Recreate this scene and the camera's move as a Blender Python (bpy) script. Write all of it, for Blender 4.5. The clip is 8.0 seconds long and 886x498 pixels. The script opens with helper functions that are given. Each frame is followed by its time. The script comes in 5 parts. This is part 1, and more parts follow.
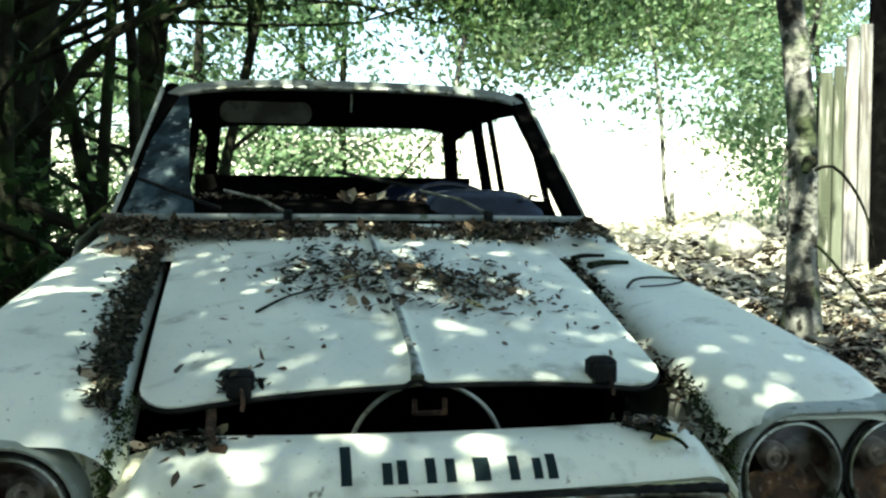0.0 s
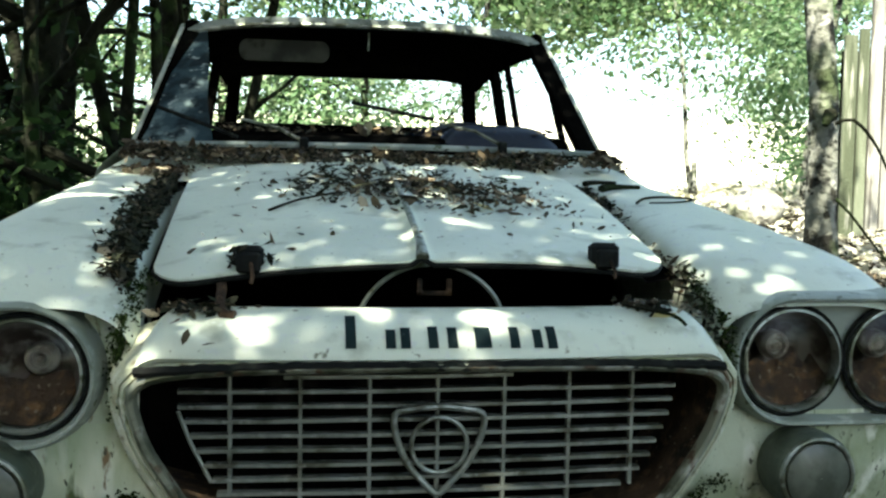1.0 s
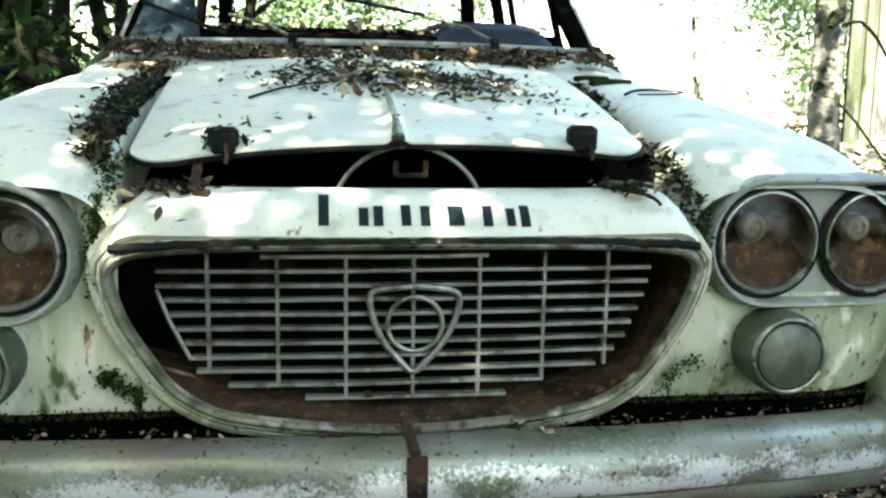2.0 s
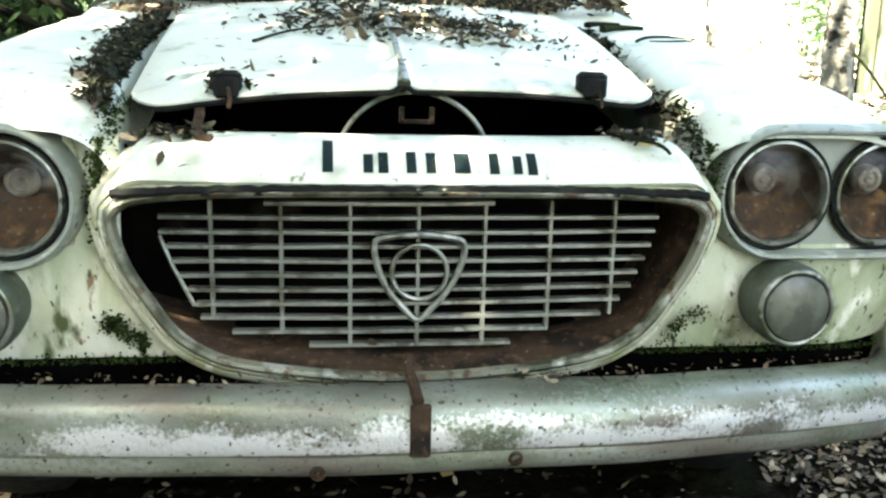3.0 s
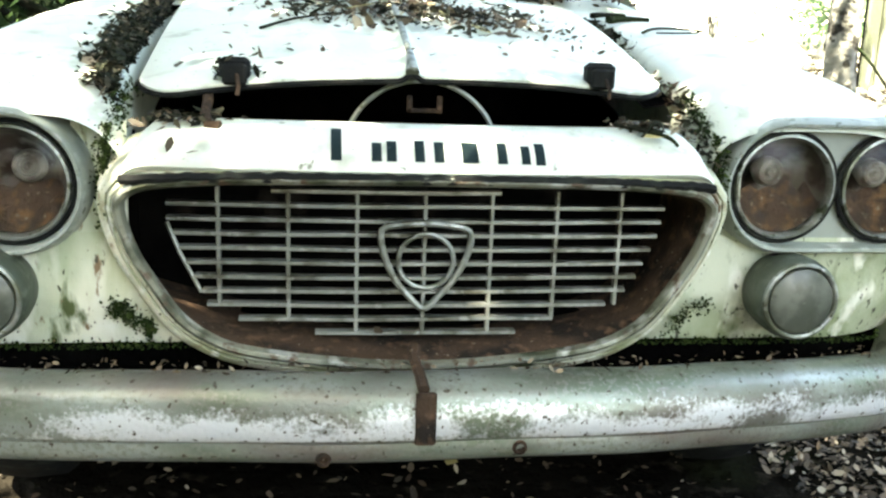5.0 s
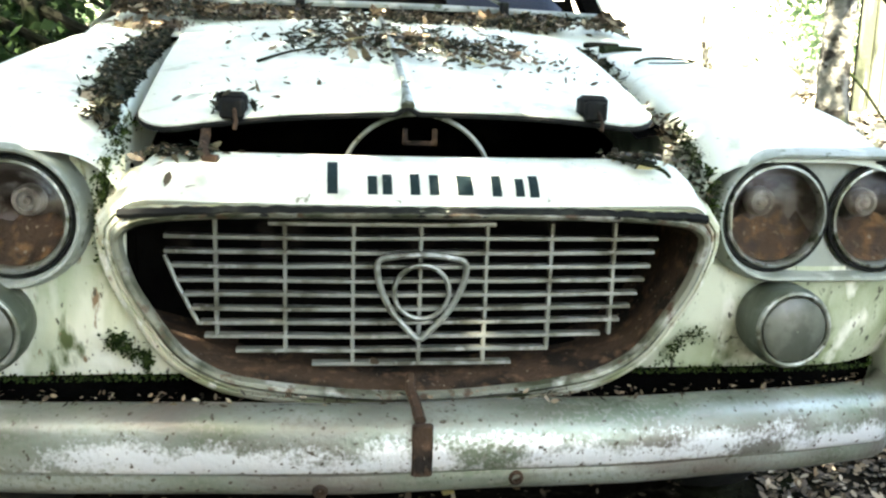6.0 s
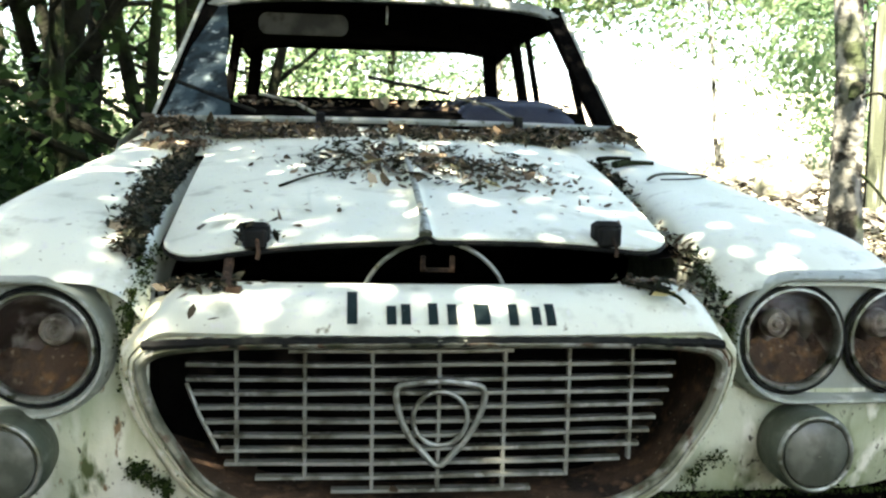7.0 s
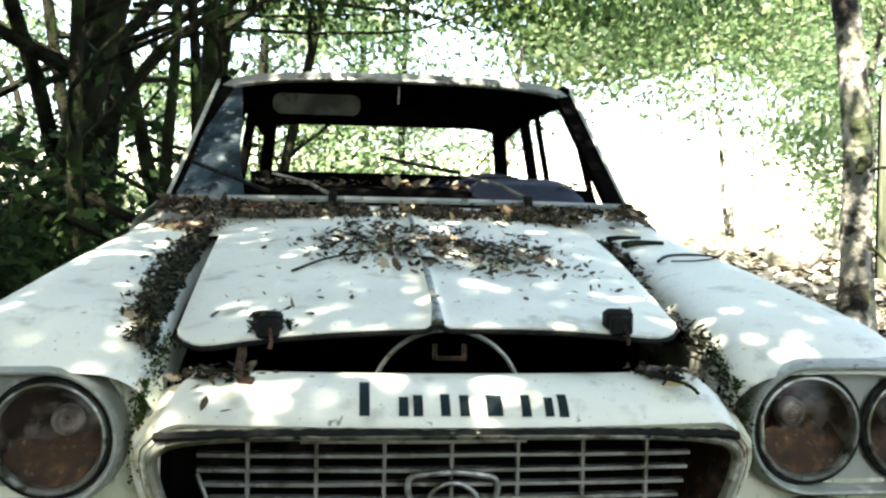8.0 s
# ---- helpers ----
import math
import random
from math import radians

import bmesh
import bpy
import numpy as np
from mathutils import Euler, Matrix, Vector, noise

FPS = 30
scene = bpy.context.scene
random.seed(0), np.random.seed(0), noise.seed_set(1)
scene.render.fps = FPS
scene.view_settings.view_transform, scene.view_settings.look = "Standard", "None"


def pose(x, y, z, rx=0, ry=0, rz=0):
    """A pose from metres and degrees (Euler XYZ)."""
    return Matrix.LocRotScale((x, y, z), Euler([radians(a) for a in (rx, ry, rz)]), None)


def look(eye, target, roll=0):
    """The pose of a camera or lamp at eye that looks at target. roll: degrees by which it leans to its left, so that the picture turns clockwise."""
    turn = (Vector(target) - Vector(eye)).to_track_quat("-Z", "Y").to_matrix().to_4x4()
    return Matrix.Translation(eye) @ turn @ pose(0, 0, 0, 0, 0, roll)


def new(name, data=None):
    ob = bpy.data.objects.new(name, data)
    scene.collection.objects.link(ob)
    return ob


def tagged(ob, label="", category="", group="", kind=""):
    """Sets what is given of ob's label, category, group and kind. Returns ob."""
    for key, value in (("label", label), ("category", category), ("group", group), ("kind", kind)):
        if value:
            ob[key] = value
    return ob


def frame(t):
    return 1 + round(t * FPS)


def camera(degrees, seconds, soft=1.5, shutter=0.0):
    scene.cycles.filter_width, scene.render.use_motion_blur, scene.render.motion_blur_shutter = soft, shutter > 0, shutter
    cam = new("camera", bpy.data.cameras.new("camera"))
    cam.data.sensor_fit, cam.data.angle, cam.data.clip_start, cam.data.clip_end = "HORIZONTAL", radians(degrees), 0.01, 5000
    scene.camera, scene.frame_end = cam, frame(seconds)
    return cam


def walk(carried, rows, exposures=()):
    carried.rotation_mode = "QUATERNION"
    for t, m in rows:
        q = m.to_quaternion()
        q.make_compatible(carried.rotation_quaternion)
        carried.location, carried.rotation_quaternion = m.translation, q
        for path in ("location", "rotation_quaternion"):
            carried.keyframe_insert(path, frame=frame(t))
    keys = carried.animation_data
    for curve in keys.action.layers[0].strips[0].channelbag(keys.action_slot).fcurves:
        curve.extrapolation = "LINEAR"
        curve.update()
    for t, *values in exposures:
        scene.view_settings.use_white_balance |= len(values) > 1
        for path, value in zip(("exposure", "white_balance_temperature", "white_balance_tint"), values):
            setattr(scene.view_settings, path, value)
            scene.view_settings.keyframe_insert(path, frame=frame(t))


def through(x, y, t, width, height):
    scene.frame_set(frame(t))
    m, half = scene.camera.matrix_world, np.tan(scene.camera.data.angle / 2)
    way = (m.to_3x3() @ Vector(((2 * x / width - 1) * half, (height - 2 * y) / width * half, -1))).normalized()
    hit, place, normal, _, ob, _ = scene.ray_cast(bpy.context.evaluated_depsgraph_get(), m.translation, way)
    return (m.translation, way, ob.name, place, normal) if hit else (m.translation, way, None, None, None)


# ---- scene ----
cam = camera(52.8, 8.0, soft=2.4)
PATH = [
    (0, (-0.179, -1.143, 1.039), (0.154, 0.827, 0.935), -0.1),
    (0.5, (-0.163, -1.164, 0.945), (0.146, 0.811, 0.863), 0.1),
    (1, (-0.16, -1.182, 0.899), (0.123, 0.793, 0.754), 0.4),
    (1.5, (-0.137, -1.188, 0.865), (0.119, 0.779, 0.61), 0.5),
    (2, (-0.115, -1.194, 0.848), (0.148, 0.761, 0.52), 0.3),
    (3.5, (-0.111, -1.178, 0.842), (0.126, 0.753, 0.379), 1.0),
    (4, (-0.118, -1.179, 0.838), (0.123, 0.751, 0.374), 1.3),
    (4.5, (-0.124, -1.182, 0.842), (0.124, 0.748, 0.377), 1.5),
    (6, (-0.122, -1.193, 0.858), (0.134, 0.747, 0.446), 1.2),
    (6.5, (-0.123, -1.202, 0.891), (0.116, 0.759, 0.582), 1.0),
    (7, (-0.126, -1.204, 0.91), (0.094, 0.772, 0.7), 0.6),
    (7.5, (-0.129, -1.21, 0.93), (0.076, 0.776, 0.81), 0.5),
    (8, (-0.13, -1.209, 0.943), (0.068, 0.78, 0.881), 0.5),
]
EXPOSURES = [(0.0, 2.5, 7000, -4), (1.0, 2.68, 7200, -1), (1.5, 3.25, 7500, 2), (2.0, 3.64, 7700, 3), (3.5, 4.24, 8050, 7), (4.5, 4.24, 8050, 7), (6.0, 4.34, 7950, 9), (7.0, 3.62, 7800, 10), (8.0, 3.4, 7700, 11)]
walk(cam, [(t, look(eye, target, roll)) for t, eye, target, roll in PATH], EXPOSURES)

# ---- light ----
SUN_ELEV, SUN_AZ = radians(57), radians(205)   # azimuth clockwise from +y
world = bpy.data.worlds.new("sky")
scene.world = world
world.use_nodes = True
wn = world.node_tree.nodes
sky = wn.new("ShaderNodeTexSky")
sky.sky_type, sky.sun_disc = "NISHITA", False
sky.sun_elevation, sky.sun_rotation = SUN_ELEV, SUN_AZ
sky.air_density, sky.dust_density, sky.ozone_density = 1.0, 2.2, 1.0
world.node_tree.links.new(sky.outputs[0], wn["Background"].inputs[0])
wn["Background"].inputs[1].default_value = 0.12
sun_dir = Vector((math.sin(SUN_AZ) * math.cos(SUN_ELEV), math.cos(SUN_AZ) * math.cos(SUN_ELEV), math.sin(SUN_ELEV)))
sun = new("sun", bpy.data.lights.new("sun", "SUN"))
sun.data.energy, sun.data.angle, sun.data.color = 5.0, radians(0.53), (1.0, 0.96, 0.88)
sun.matrix_world = look(sun_dir * 30, (0, 0, 0))


# ---- materials ----
def nodes_of(name, rough=0.6, metal=0.0):
    m = bpy.data.materials.new(name)
    m.use_nodes = True
    nt = m.node_tree
    b = nt.nodes["Principled BSDF"]
    b.inputs["Roughness"].default_value, b.inputs["Metallic"].default_value = rough, metal
    return m, nt, b


def noise_fac(nt, scale, low, high, detail=6, seed=0.0, stretch=(1, 1, 1)):
    """A 0 to 1 mask of blotches of about 1/scale metres."""
    tc = nt.nodes.new("ShaderNodeTexCoord")
    mp = nt.nodes.new("ShaderNodeMapping")
    mp.inputs["Location"].default_value = (seed, seed * 0.7, seed * 1.3)
    mp.inputs["Scale"].default_value = stretch
    n = nt.nodes.new("ShaderNodeTexNoise")
    n.inputs["Scale"].default_value, n.inputs["Detail"].default_value = scale, detail
    r = nt.nodes.new("ShaderNodeMapRange")
    r.inputs["From Min"].default_value, r.inputs["From Max"].default_value = low, high
    nt.links.new(tc.outputs["Object"], mp.inputs[0])
    nt.links.new(mp.outputs[0], n.inputs["Vector"])
    nt.links.new(n.outputs[0], r.inputs[0])
    return r.outputs[0]


def mix(nt, fac, a, b):
    n = nt.nodes.new("ShaderNodeMix")
    n.data_type = "RGBA"
    for sock, v in ((n.inputs[0], fac), (n.inputs[6], a), (n.inputs[7], b)):
        if isinstance(v, (tuple, float, int)):
            sock.default_value = (*v, 1) if isinstance(v, tuple) else v
        else:
            nt.links.new(v, sock)
    return n.outputs[2]


def bump(nt, b, fac, dist):
    n = nt.nodes.new("ShaderNodeBump")
    n.inputs["Distance"].default_value = dist
    nt.links.new(fac, n.inputs["Height"])
    nt.links.new(n.outputs[0], b.inputs["Normal"])


def surface(name, base, layers=(), rough=0.6, metal=0.0, relief=(60, 0.0015), spec=0.5, stretch=(1, 1, 1)):
    """base colour with layers of (colour, scale, low, high) blotches and a fine relief."""
    m, nt, b = nodes_of(name, rough, metal)
    col = base
    for k, (c, scale, low, high) in enumerate(layers):
        col = mix(nt, noise_fac(nt, scale, low, high, seed=3.1 * k + len(name), stretch=stretch), col, c)
    if isinstance(col, tuple):
        b.inputs["Base Color"].default_value = (*col, 1)
    else:
        nt.links.new(col, b.inputs["Base Color"])
    b.inputs["Specular IOR Level"].default_value = spec
    if relief:
        bump(nt, b, noise_fac(nt, relief[0], 0.2, 0.8, 8), relief[1])
    return m


def leaf_material(name, colours, through=0.35, rough=0.5, sheen=0.3, patch=None):
    m = bpy.data.materials.new(name)
    m.use_nodes = True
    nt = m.node_tree
    nt.nodes.clear()
    out = nt.nodes.new("ShaderNodeOutputMaterial")
    geo = nt.nodes.new("ShaderNodeNewGeometry")
    ramp = nt.nodes.new("ShaderNodeValToRGB")
    el = ramp.color_ramp.elements
    el[0].position, el[0].color = 0.0, (*colours[0], 1)
    el[1].position, el[1].color = 1.0, (*colours[-1], 1)
    for k, c in enumerate(colours[1:-1], 1):
        el.new(k / (len(colours) - 1)).color = (*c, 1)
    d = nt.nodes.new("ShaderNodeBsdfPrincipled")
    d.inputs["Roughness"].default_value = rough
    d.inputs["Specular IOR Level"].default_value = sheen
    t = nt.nodes.new("ShaderNodeBsdfTranslucent")
    ms = nt.nodes.new("ShaderNodeMixShader")
    ms.inputs[0].default_value = through
    L = nt.links.new
    L(geo.outputs["Random Per Island"], ramp.inputs[0])
    col = ramp.outputs[0]
    if patch:
        col = mix(nt, noise_fac(nt, patch[1], 0.46, 0.60, 3, seed=len(name)), col, patch[0])
    L(col, d.inputs["Base Color"])
    L(col, t.inputs[0])
    L(d.outputs[0], ms.inputs[1])
    L(t.outputs[0], ms.inputs[2])
    L(ms.outputs[0], out.inputs[0])
    return m


def glass_material(name, tint, rough, dirt=0.0):
    m, nt, b = nodes_of(name, rough)
    b.inputs["Base Color"].default_value = (*tint, 1)
    b.inputs["Transmission Weight"].default_value = 1.0 - dirt
    b.inputs["IOR"].default_value = 1.15
    return m


PAINT = surface("chalky_pale_paint", (0.66, 0.72, 0.63), [((0.54, 0.595, 0.51), 3, 0.45, 0.7), ((0.65, 0.70, 0.62), 9, 0.5, 0.75), ((0.38, 0.42, 0.35), 16, 0.58, 0.72), ((0.22, 0.25, 0.20), 7, 0.64, 0.76), ((0.62, 0.66, 0.63), 60, 0.6, 0.68),
                ((0.16, 0.17, 0.12), 38, 0.69, 0.75), ((0.26, 0.28, 0.22), 120, 0.67, 0.72)], rough=0.45, relief=(90, 0.0006))
PAINT_LOW = surface("mossy_cream_paint", (0.66, 0.68, 0.56), [((0.33, 0.39, 0.235), 6, 0.47, 0.66), ((0.72, 0.74, 0.66), 14, 0.5, 0.66),
                    ((0.08, 0.11, 0.04), 20, 0.62, 0.72), ((0.20, 0.13, 0.07), 45, 0.63, 0.7), ((0.06, 0.06, 0.04), 100, 0.64, 0.70)], rough=0.6, relief=(70, 0.0012), stretch=(1.4, 1.4, 0.5))
PAINT_MOSSY = surface("green_stained_paint", (0.50, 0.545, 0.43), [((0.22, 0.275, 0.15), 6, 0.45, 0.64), ((0.68, 0.71, 0.62), 18, 0.53, 0.64), ((0.07, 0.10, 0.04), 9, 0.60, 0.70), ((0.05, 0.055, 0.035), 70, 0.62, 0.68)], rough=0.65, relief=(70, 0.0014), stretch=(1.2, 1.2, 0.7))
TRIM = surface("dull_weathered_alloy", (0.27, 0.30, 0.28), [((0.09, 0.10, 0.07), 18, 0.46, 0.62), ((0.42, 0.45, 0.43), 40, 0.55, 0.7), ((0.05, 0.06, 0.035), 60, 0.58, 0.66)], rough=0.42, metal=0.7, relief=(120, 0.0006))
MOLDING = surface("grimy_bright_molding", (0.22, 0.235, 0.185), [((0.05, 0.06, 0.035), 14, 0.46, 0.6), ((0.44, 0.46, 0.42), 20, 0.56, 0.66), ((0.10, 0.065, 0.04), 42, 0.56, 0.66)], rough=0.55, metal=0.3, relief=(120, 0.0012))
SLAT = surface("oxidised_grille_alloy", (0.27, 0.295, 0.27), [((0.11, 0.115, 0.09), 24, 0.48, 0.64), ((0.36, 0.38, 0.36), 60, 0.56, 0.68)], rough=0.45, metal=0.6, relief=(150, 0.0004))


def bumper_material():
    """Dull pitted chrome: green film, brown stains, a broken white band along the middle that paints in sky reflection
    with corrosion.
    """
    m, nt, bs = nodes_of("pitted_bumper_chrome", 0.34, 0.45)
    wide = (0.5, 1.0, 1.4)
    col = mix(nt, noise_fac(nt, 9, 0.42, 0.62, seed=1, stretch=wide), (0.26, 0.295, 0.265), (0.12, 0.15, 0.105))
    col = mix(nt, noise_fac(nt, 150, 0.5, 0.62, seed=2.2), col, (0.20, 0.22, 0.185))
    col = mix(nt, noise_fac(nt, 5, 0.47, 0.60, seed=4.3, stretch=wide), col, (0.13, 0.115, 0.10))
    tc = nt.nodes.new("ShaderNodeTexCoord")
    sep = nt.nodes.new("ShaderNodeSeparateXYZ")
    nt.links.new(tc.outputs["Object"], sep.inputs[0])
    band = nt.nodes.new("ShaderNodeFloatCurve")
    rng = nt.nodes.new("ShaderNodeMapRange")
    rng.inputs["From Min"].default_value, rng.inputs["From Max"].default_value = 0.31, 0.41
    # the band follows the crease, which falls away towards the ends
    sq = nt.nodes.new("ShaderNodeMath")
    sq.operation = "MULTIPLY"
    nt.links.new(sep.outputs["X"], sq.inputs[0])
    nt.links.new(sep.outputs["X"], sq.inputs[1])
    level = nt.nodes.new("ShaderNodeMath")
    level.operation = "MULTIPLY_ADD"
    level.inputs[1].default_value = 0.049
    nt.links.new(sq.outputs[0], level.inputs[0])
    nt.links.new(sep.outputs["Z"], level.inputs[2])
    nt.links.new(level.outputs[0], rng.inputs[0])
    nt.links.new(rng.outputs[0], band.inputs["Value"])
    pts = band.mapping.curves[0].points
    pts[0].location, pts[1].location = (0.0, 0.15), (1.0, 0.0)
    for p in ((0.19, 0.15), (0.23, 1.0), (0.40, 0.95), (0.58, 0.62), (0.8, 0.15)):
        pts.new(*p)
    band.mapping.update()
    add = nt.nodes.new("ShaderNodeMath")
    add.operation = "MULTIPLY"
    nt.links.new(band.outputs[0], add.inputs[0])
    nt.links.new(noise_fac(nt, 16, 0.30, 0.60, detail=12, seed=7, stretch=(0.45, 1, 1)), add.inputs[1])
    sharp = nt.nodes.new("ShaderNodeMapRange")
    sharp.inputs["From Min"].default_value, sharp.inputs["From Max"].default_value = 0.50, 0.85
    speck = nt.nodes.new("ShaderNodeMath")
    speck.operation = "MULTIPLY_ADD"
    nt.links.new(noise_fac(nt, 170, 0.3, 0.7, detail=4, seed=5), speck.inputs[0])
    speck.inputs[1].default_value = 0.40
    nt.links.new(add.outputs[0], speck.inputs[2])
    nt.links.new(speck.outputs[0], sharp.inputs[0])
    # white of the band: painted sky highlight mixed with corrosion
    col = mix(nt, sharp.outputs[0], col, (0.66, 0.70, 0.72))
    col = mix(nt, noise_fac(nt, 110, 0.62, 0.68, seed=9), col, (0.06, 0.05, 0.035))
    nt.links.new(col, bs.inputs["Base Color"])
    bump(nt, bs, noise_fac(nt, 120, 0.2, 0.8, 8), 0.0007)
    return m


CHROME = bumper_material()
RUST = surface("flaking_rust", (0.044, 0.028, 0.018), [((0.012, 0.009, 0.007), 14, 0.46, 0.6), ((0.10, 0.060, 0.036), 50, 0.52, 0.7), ((0.22, 0.19, 0.15), 150, 0.68, 0.73)], rough=0.9, relief=(160, 0.002), spec=0.2)
BLACK = surface("perished_black_rubber", (0.007, 0.008, 0.008), [((0.02, 0.024, 0.02), 40, 0.52, 0.7)], rough=0.85, relief=(80, 0.001), spec=0.15)
# DARK: near-black base that holds the shade of cavities and cabin
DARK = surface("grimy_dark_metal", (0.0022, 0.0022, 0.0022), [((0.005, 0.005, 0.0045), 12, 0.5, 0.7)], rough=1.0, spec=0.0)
LETTER = surface("dark_green_paint", (0.006, 0.017, 0.019), [((0.12, 0.16, 0.15), 90, 0.68, 0.80)], rough=0.7, spec=0.15)
BULB = surface("dusty_bulb_glass", (0.20, 0.185, 0.165), [((0.09, 0.075, 0.06), 40, 0.48, 0.62), ((0.34, 0.32, 0.29), 90, 0.58, 0.68)], rough=0.5, relief=(150, 0.0006))
SURROUND = surface("stained_cream_paint", (0.55, 0.565, 0.44), [((0.30, 0.33, 0.19), 9, 0.45, 0.62), ((0.16, 0.11, 0.06), 26, 0.58, 0.68), ((0.07, 0.095, 0.035), 15, 0.60, 0.70), ((0.66, 0.68, 0.60), 40, 0.58, 0.68), ((0.04, 0.045, 0.025), 90, 0.64, 0.70)], rough=0.65, relief=(80, 0.0015))
VINYL = surface("dusty_blue_vinyl", (0.005, 0.012, 0.030), [((0.07, 0.09, 0.12), 9, 0.56, 0.72)], rough=0.4, relief=(200, 0.0006), spec=0.3)
REFLECTOR = surface("tarnished_reflector", (0.23, 0.21, 0.195), [((0.05, 0.034, 0.028), 14, 0.46, 0.56), ((0.30, 0.29, 0.28), 24, 0.58, 0.7)], rough=0.42, metal=0.5, relief=(60, 0.001))
RUSTLENS = surface("rusty_silt", (0.075, 0.044, 0.028), [((0.24, 0.135, 0.065), 34, 0.5, 0.66), ((0.30, 0.25, 0.2), 90, 0.6, 0.7), ((0.035, 0.025, 0.02), 24, 0.5, 0.65)], rough=0.9, relief=(180, 0.002))
LENS = glass_material("old_lamp_glass", (0.92, 0.92, 0.9), 0.03)
FOGGLASS = surface("grimy_fog_lens", (0.055, 0.065, 0.052), [((0.105, 0.118, 0.10), 22, 0.48, 0.62), ((0.05, 0.06, 0.045), 40, 0.55, 0.65)], rough=0.35, relief=(40, 0.001))
FOGBODY = surface("green_grey_lamp_shell", (0.058, 0.076, 0.056), [((0.026, 0.036, 0.02), 12, 0.45, 0.65), ((0.105, 0.125, 0.10), 40, 0.56, 0.7)], rough=0.5, metal=0.2, relief=(120, 0.0008))
GREYPOD = surface("weathered_grey_bezel", (0.26, 0.30, 0.272), [((0.18, 0.21, 0.165), 10, 0.45, 0.7), ((0.42, 0.46, 0.43), 30, 0.55, 0.7), ((0.07, 0.085, 0.05), 46, 0.62, 0.69)], rough=0.5, metal=0.1, relief=(120, 0.0008))
BLUE = surface("faded_blue_paint", (0.04, 0.07, 0.085), [((0.12, 0.16, 0.17), 4, 0.5, 0.7)], rough=0.5)
ROOFPAINT = surface("dirty_roof_paint", (0.25, 0.29, 0.285), [((0.15, 0.18, 0.165), 4, 0.45, 0.65), ((0.36, 0.40, 0.39), 18, 0.55, 0.7), ((0.07, 0.09, 0.06), 40, 0.6, 0.68)], rough=0.6, relief=(90, 0.0008))
DIRTYGLASS = surface("grimy_windscreen_glass", (0.022, 0.045, 0.058), [((0.14, 0.19, 0.20), 8, 0.50, 0.62), ((0.005, 0.012, 0.017), 13, 0.48, 0.58), ((0.26, 0.31, 0.31), 38, 0.61, 0.69)], rough=0.5, relief=(50, 0.001), spec=0.08)
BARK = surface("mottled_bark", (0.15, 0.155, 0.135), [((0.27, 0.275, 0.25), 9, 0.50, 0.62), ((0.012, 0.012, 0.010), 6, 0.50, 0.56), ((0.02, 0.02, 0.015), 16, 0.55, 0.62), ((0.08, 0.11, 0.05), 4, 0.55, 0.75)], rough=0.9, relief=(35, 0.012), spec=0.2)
# bark colour lowered so trunks and boughs look deep in shade
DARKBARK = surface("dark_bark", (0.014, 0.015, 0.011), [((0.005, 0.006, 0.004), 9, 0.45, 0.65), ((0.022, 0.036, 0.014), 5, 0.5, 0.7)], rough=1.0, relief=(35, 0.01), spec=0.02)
BOARD = surface("silvered_boards", (0.20, 0.20, 0.185), [((0.07, 0.065, 0.055), 10, 0.44, 0.60), ((0.36, 0.35, 0.33), 24, 0.55, 0.7)], rough=0.85, relief=(60, 0.003), stretch=(1.5, 1.5, 0.12))
MOSSBOARD = surface("mossy_boards", (0.10, 0.115, 0.08), [((0.04, 0.05, 0.028), 9, 0.44, 0.60), ((0.22, 0.225, 0.19), 22, 0.56, 0.7)], rough=0.9, relief=(60, 0.003), stretch=(1.5, 1.5, 0.15))
# MEADOW: base paled to stand for glaring sun on the clearing
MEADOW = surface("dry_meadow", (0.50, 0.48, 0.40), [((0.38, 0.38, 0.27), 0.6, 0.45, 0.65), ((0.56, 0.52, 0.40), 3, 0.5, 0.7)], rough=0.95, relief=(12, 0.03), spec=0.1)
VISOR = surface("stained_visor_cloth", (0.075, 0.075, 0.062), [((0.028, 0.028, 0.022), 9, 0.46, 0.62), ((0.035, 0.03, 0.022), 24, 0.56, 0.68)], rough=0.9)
# SOIL: base blackened to hold the shade under car and trees
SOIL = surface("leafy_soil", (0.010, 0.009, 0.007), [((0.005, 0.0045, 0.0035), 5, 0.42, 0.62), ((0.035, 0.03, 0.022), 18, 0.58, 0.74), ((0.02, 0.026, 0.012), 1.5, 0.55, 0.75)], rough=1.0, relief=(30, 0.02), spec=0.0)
STONE = surface("pale_stone", (0.24, 0.235, 0.215), [((0.12, 0.13, 0.09), 5, 0.46, 0.6), ((0.34, 0.33, 0.3), 14, 0.52, 0.66)], rough=0.9, relief=(14, 0.02))
# PALEGREEN: leaves paled to carry strong sunlight in their colour
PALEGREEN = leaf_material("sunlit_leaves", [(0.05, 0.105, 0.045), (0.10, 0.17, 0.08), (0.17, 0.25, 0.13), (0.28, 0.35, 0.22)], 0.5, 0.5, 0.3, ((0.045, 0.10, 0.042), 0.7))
# SHADEGREEN: leaves darkened to carry the thicket's shade
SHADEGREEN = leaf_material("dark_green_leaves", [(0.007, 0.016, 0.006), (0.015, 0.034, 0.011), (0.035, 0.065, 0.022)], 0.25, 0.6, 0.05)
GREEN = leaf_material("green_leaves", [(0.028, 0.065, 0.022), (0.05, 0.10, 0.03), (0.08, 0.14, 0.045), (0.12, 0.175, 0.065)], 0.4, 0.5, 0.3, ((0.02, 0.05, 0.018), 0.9))
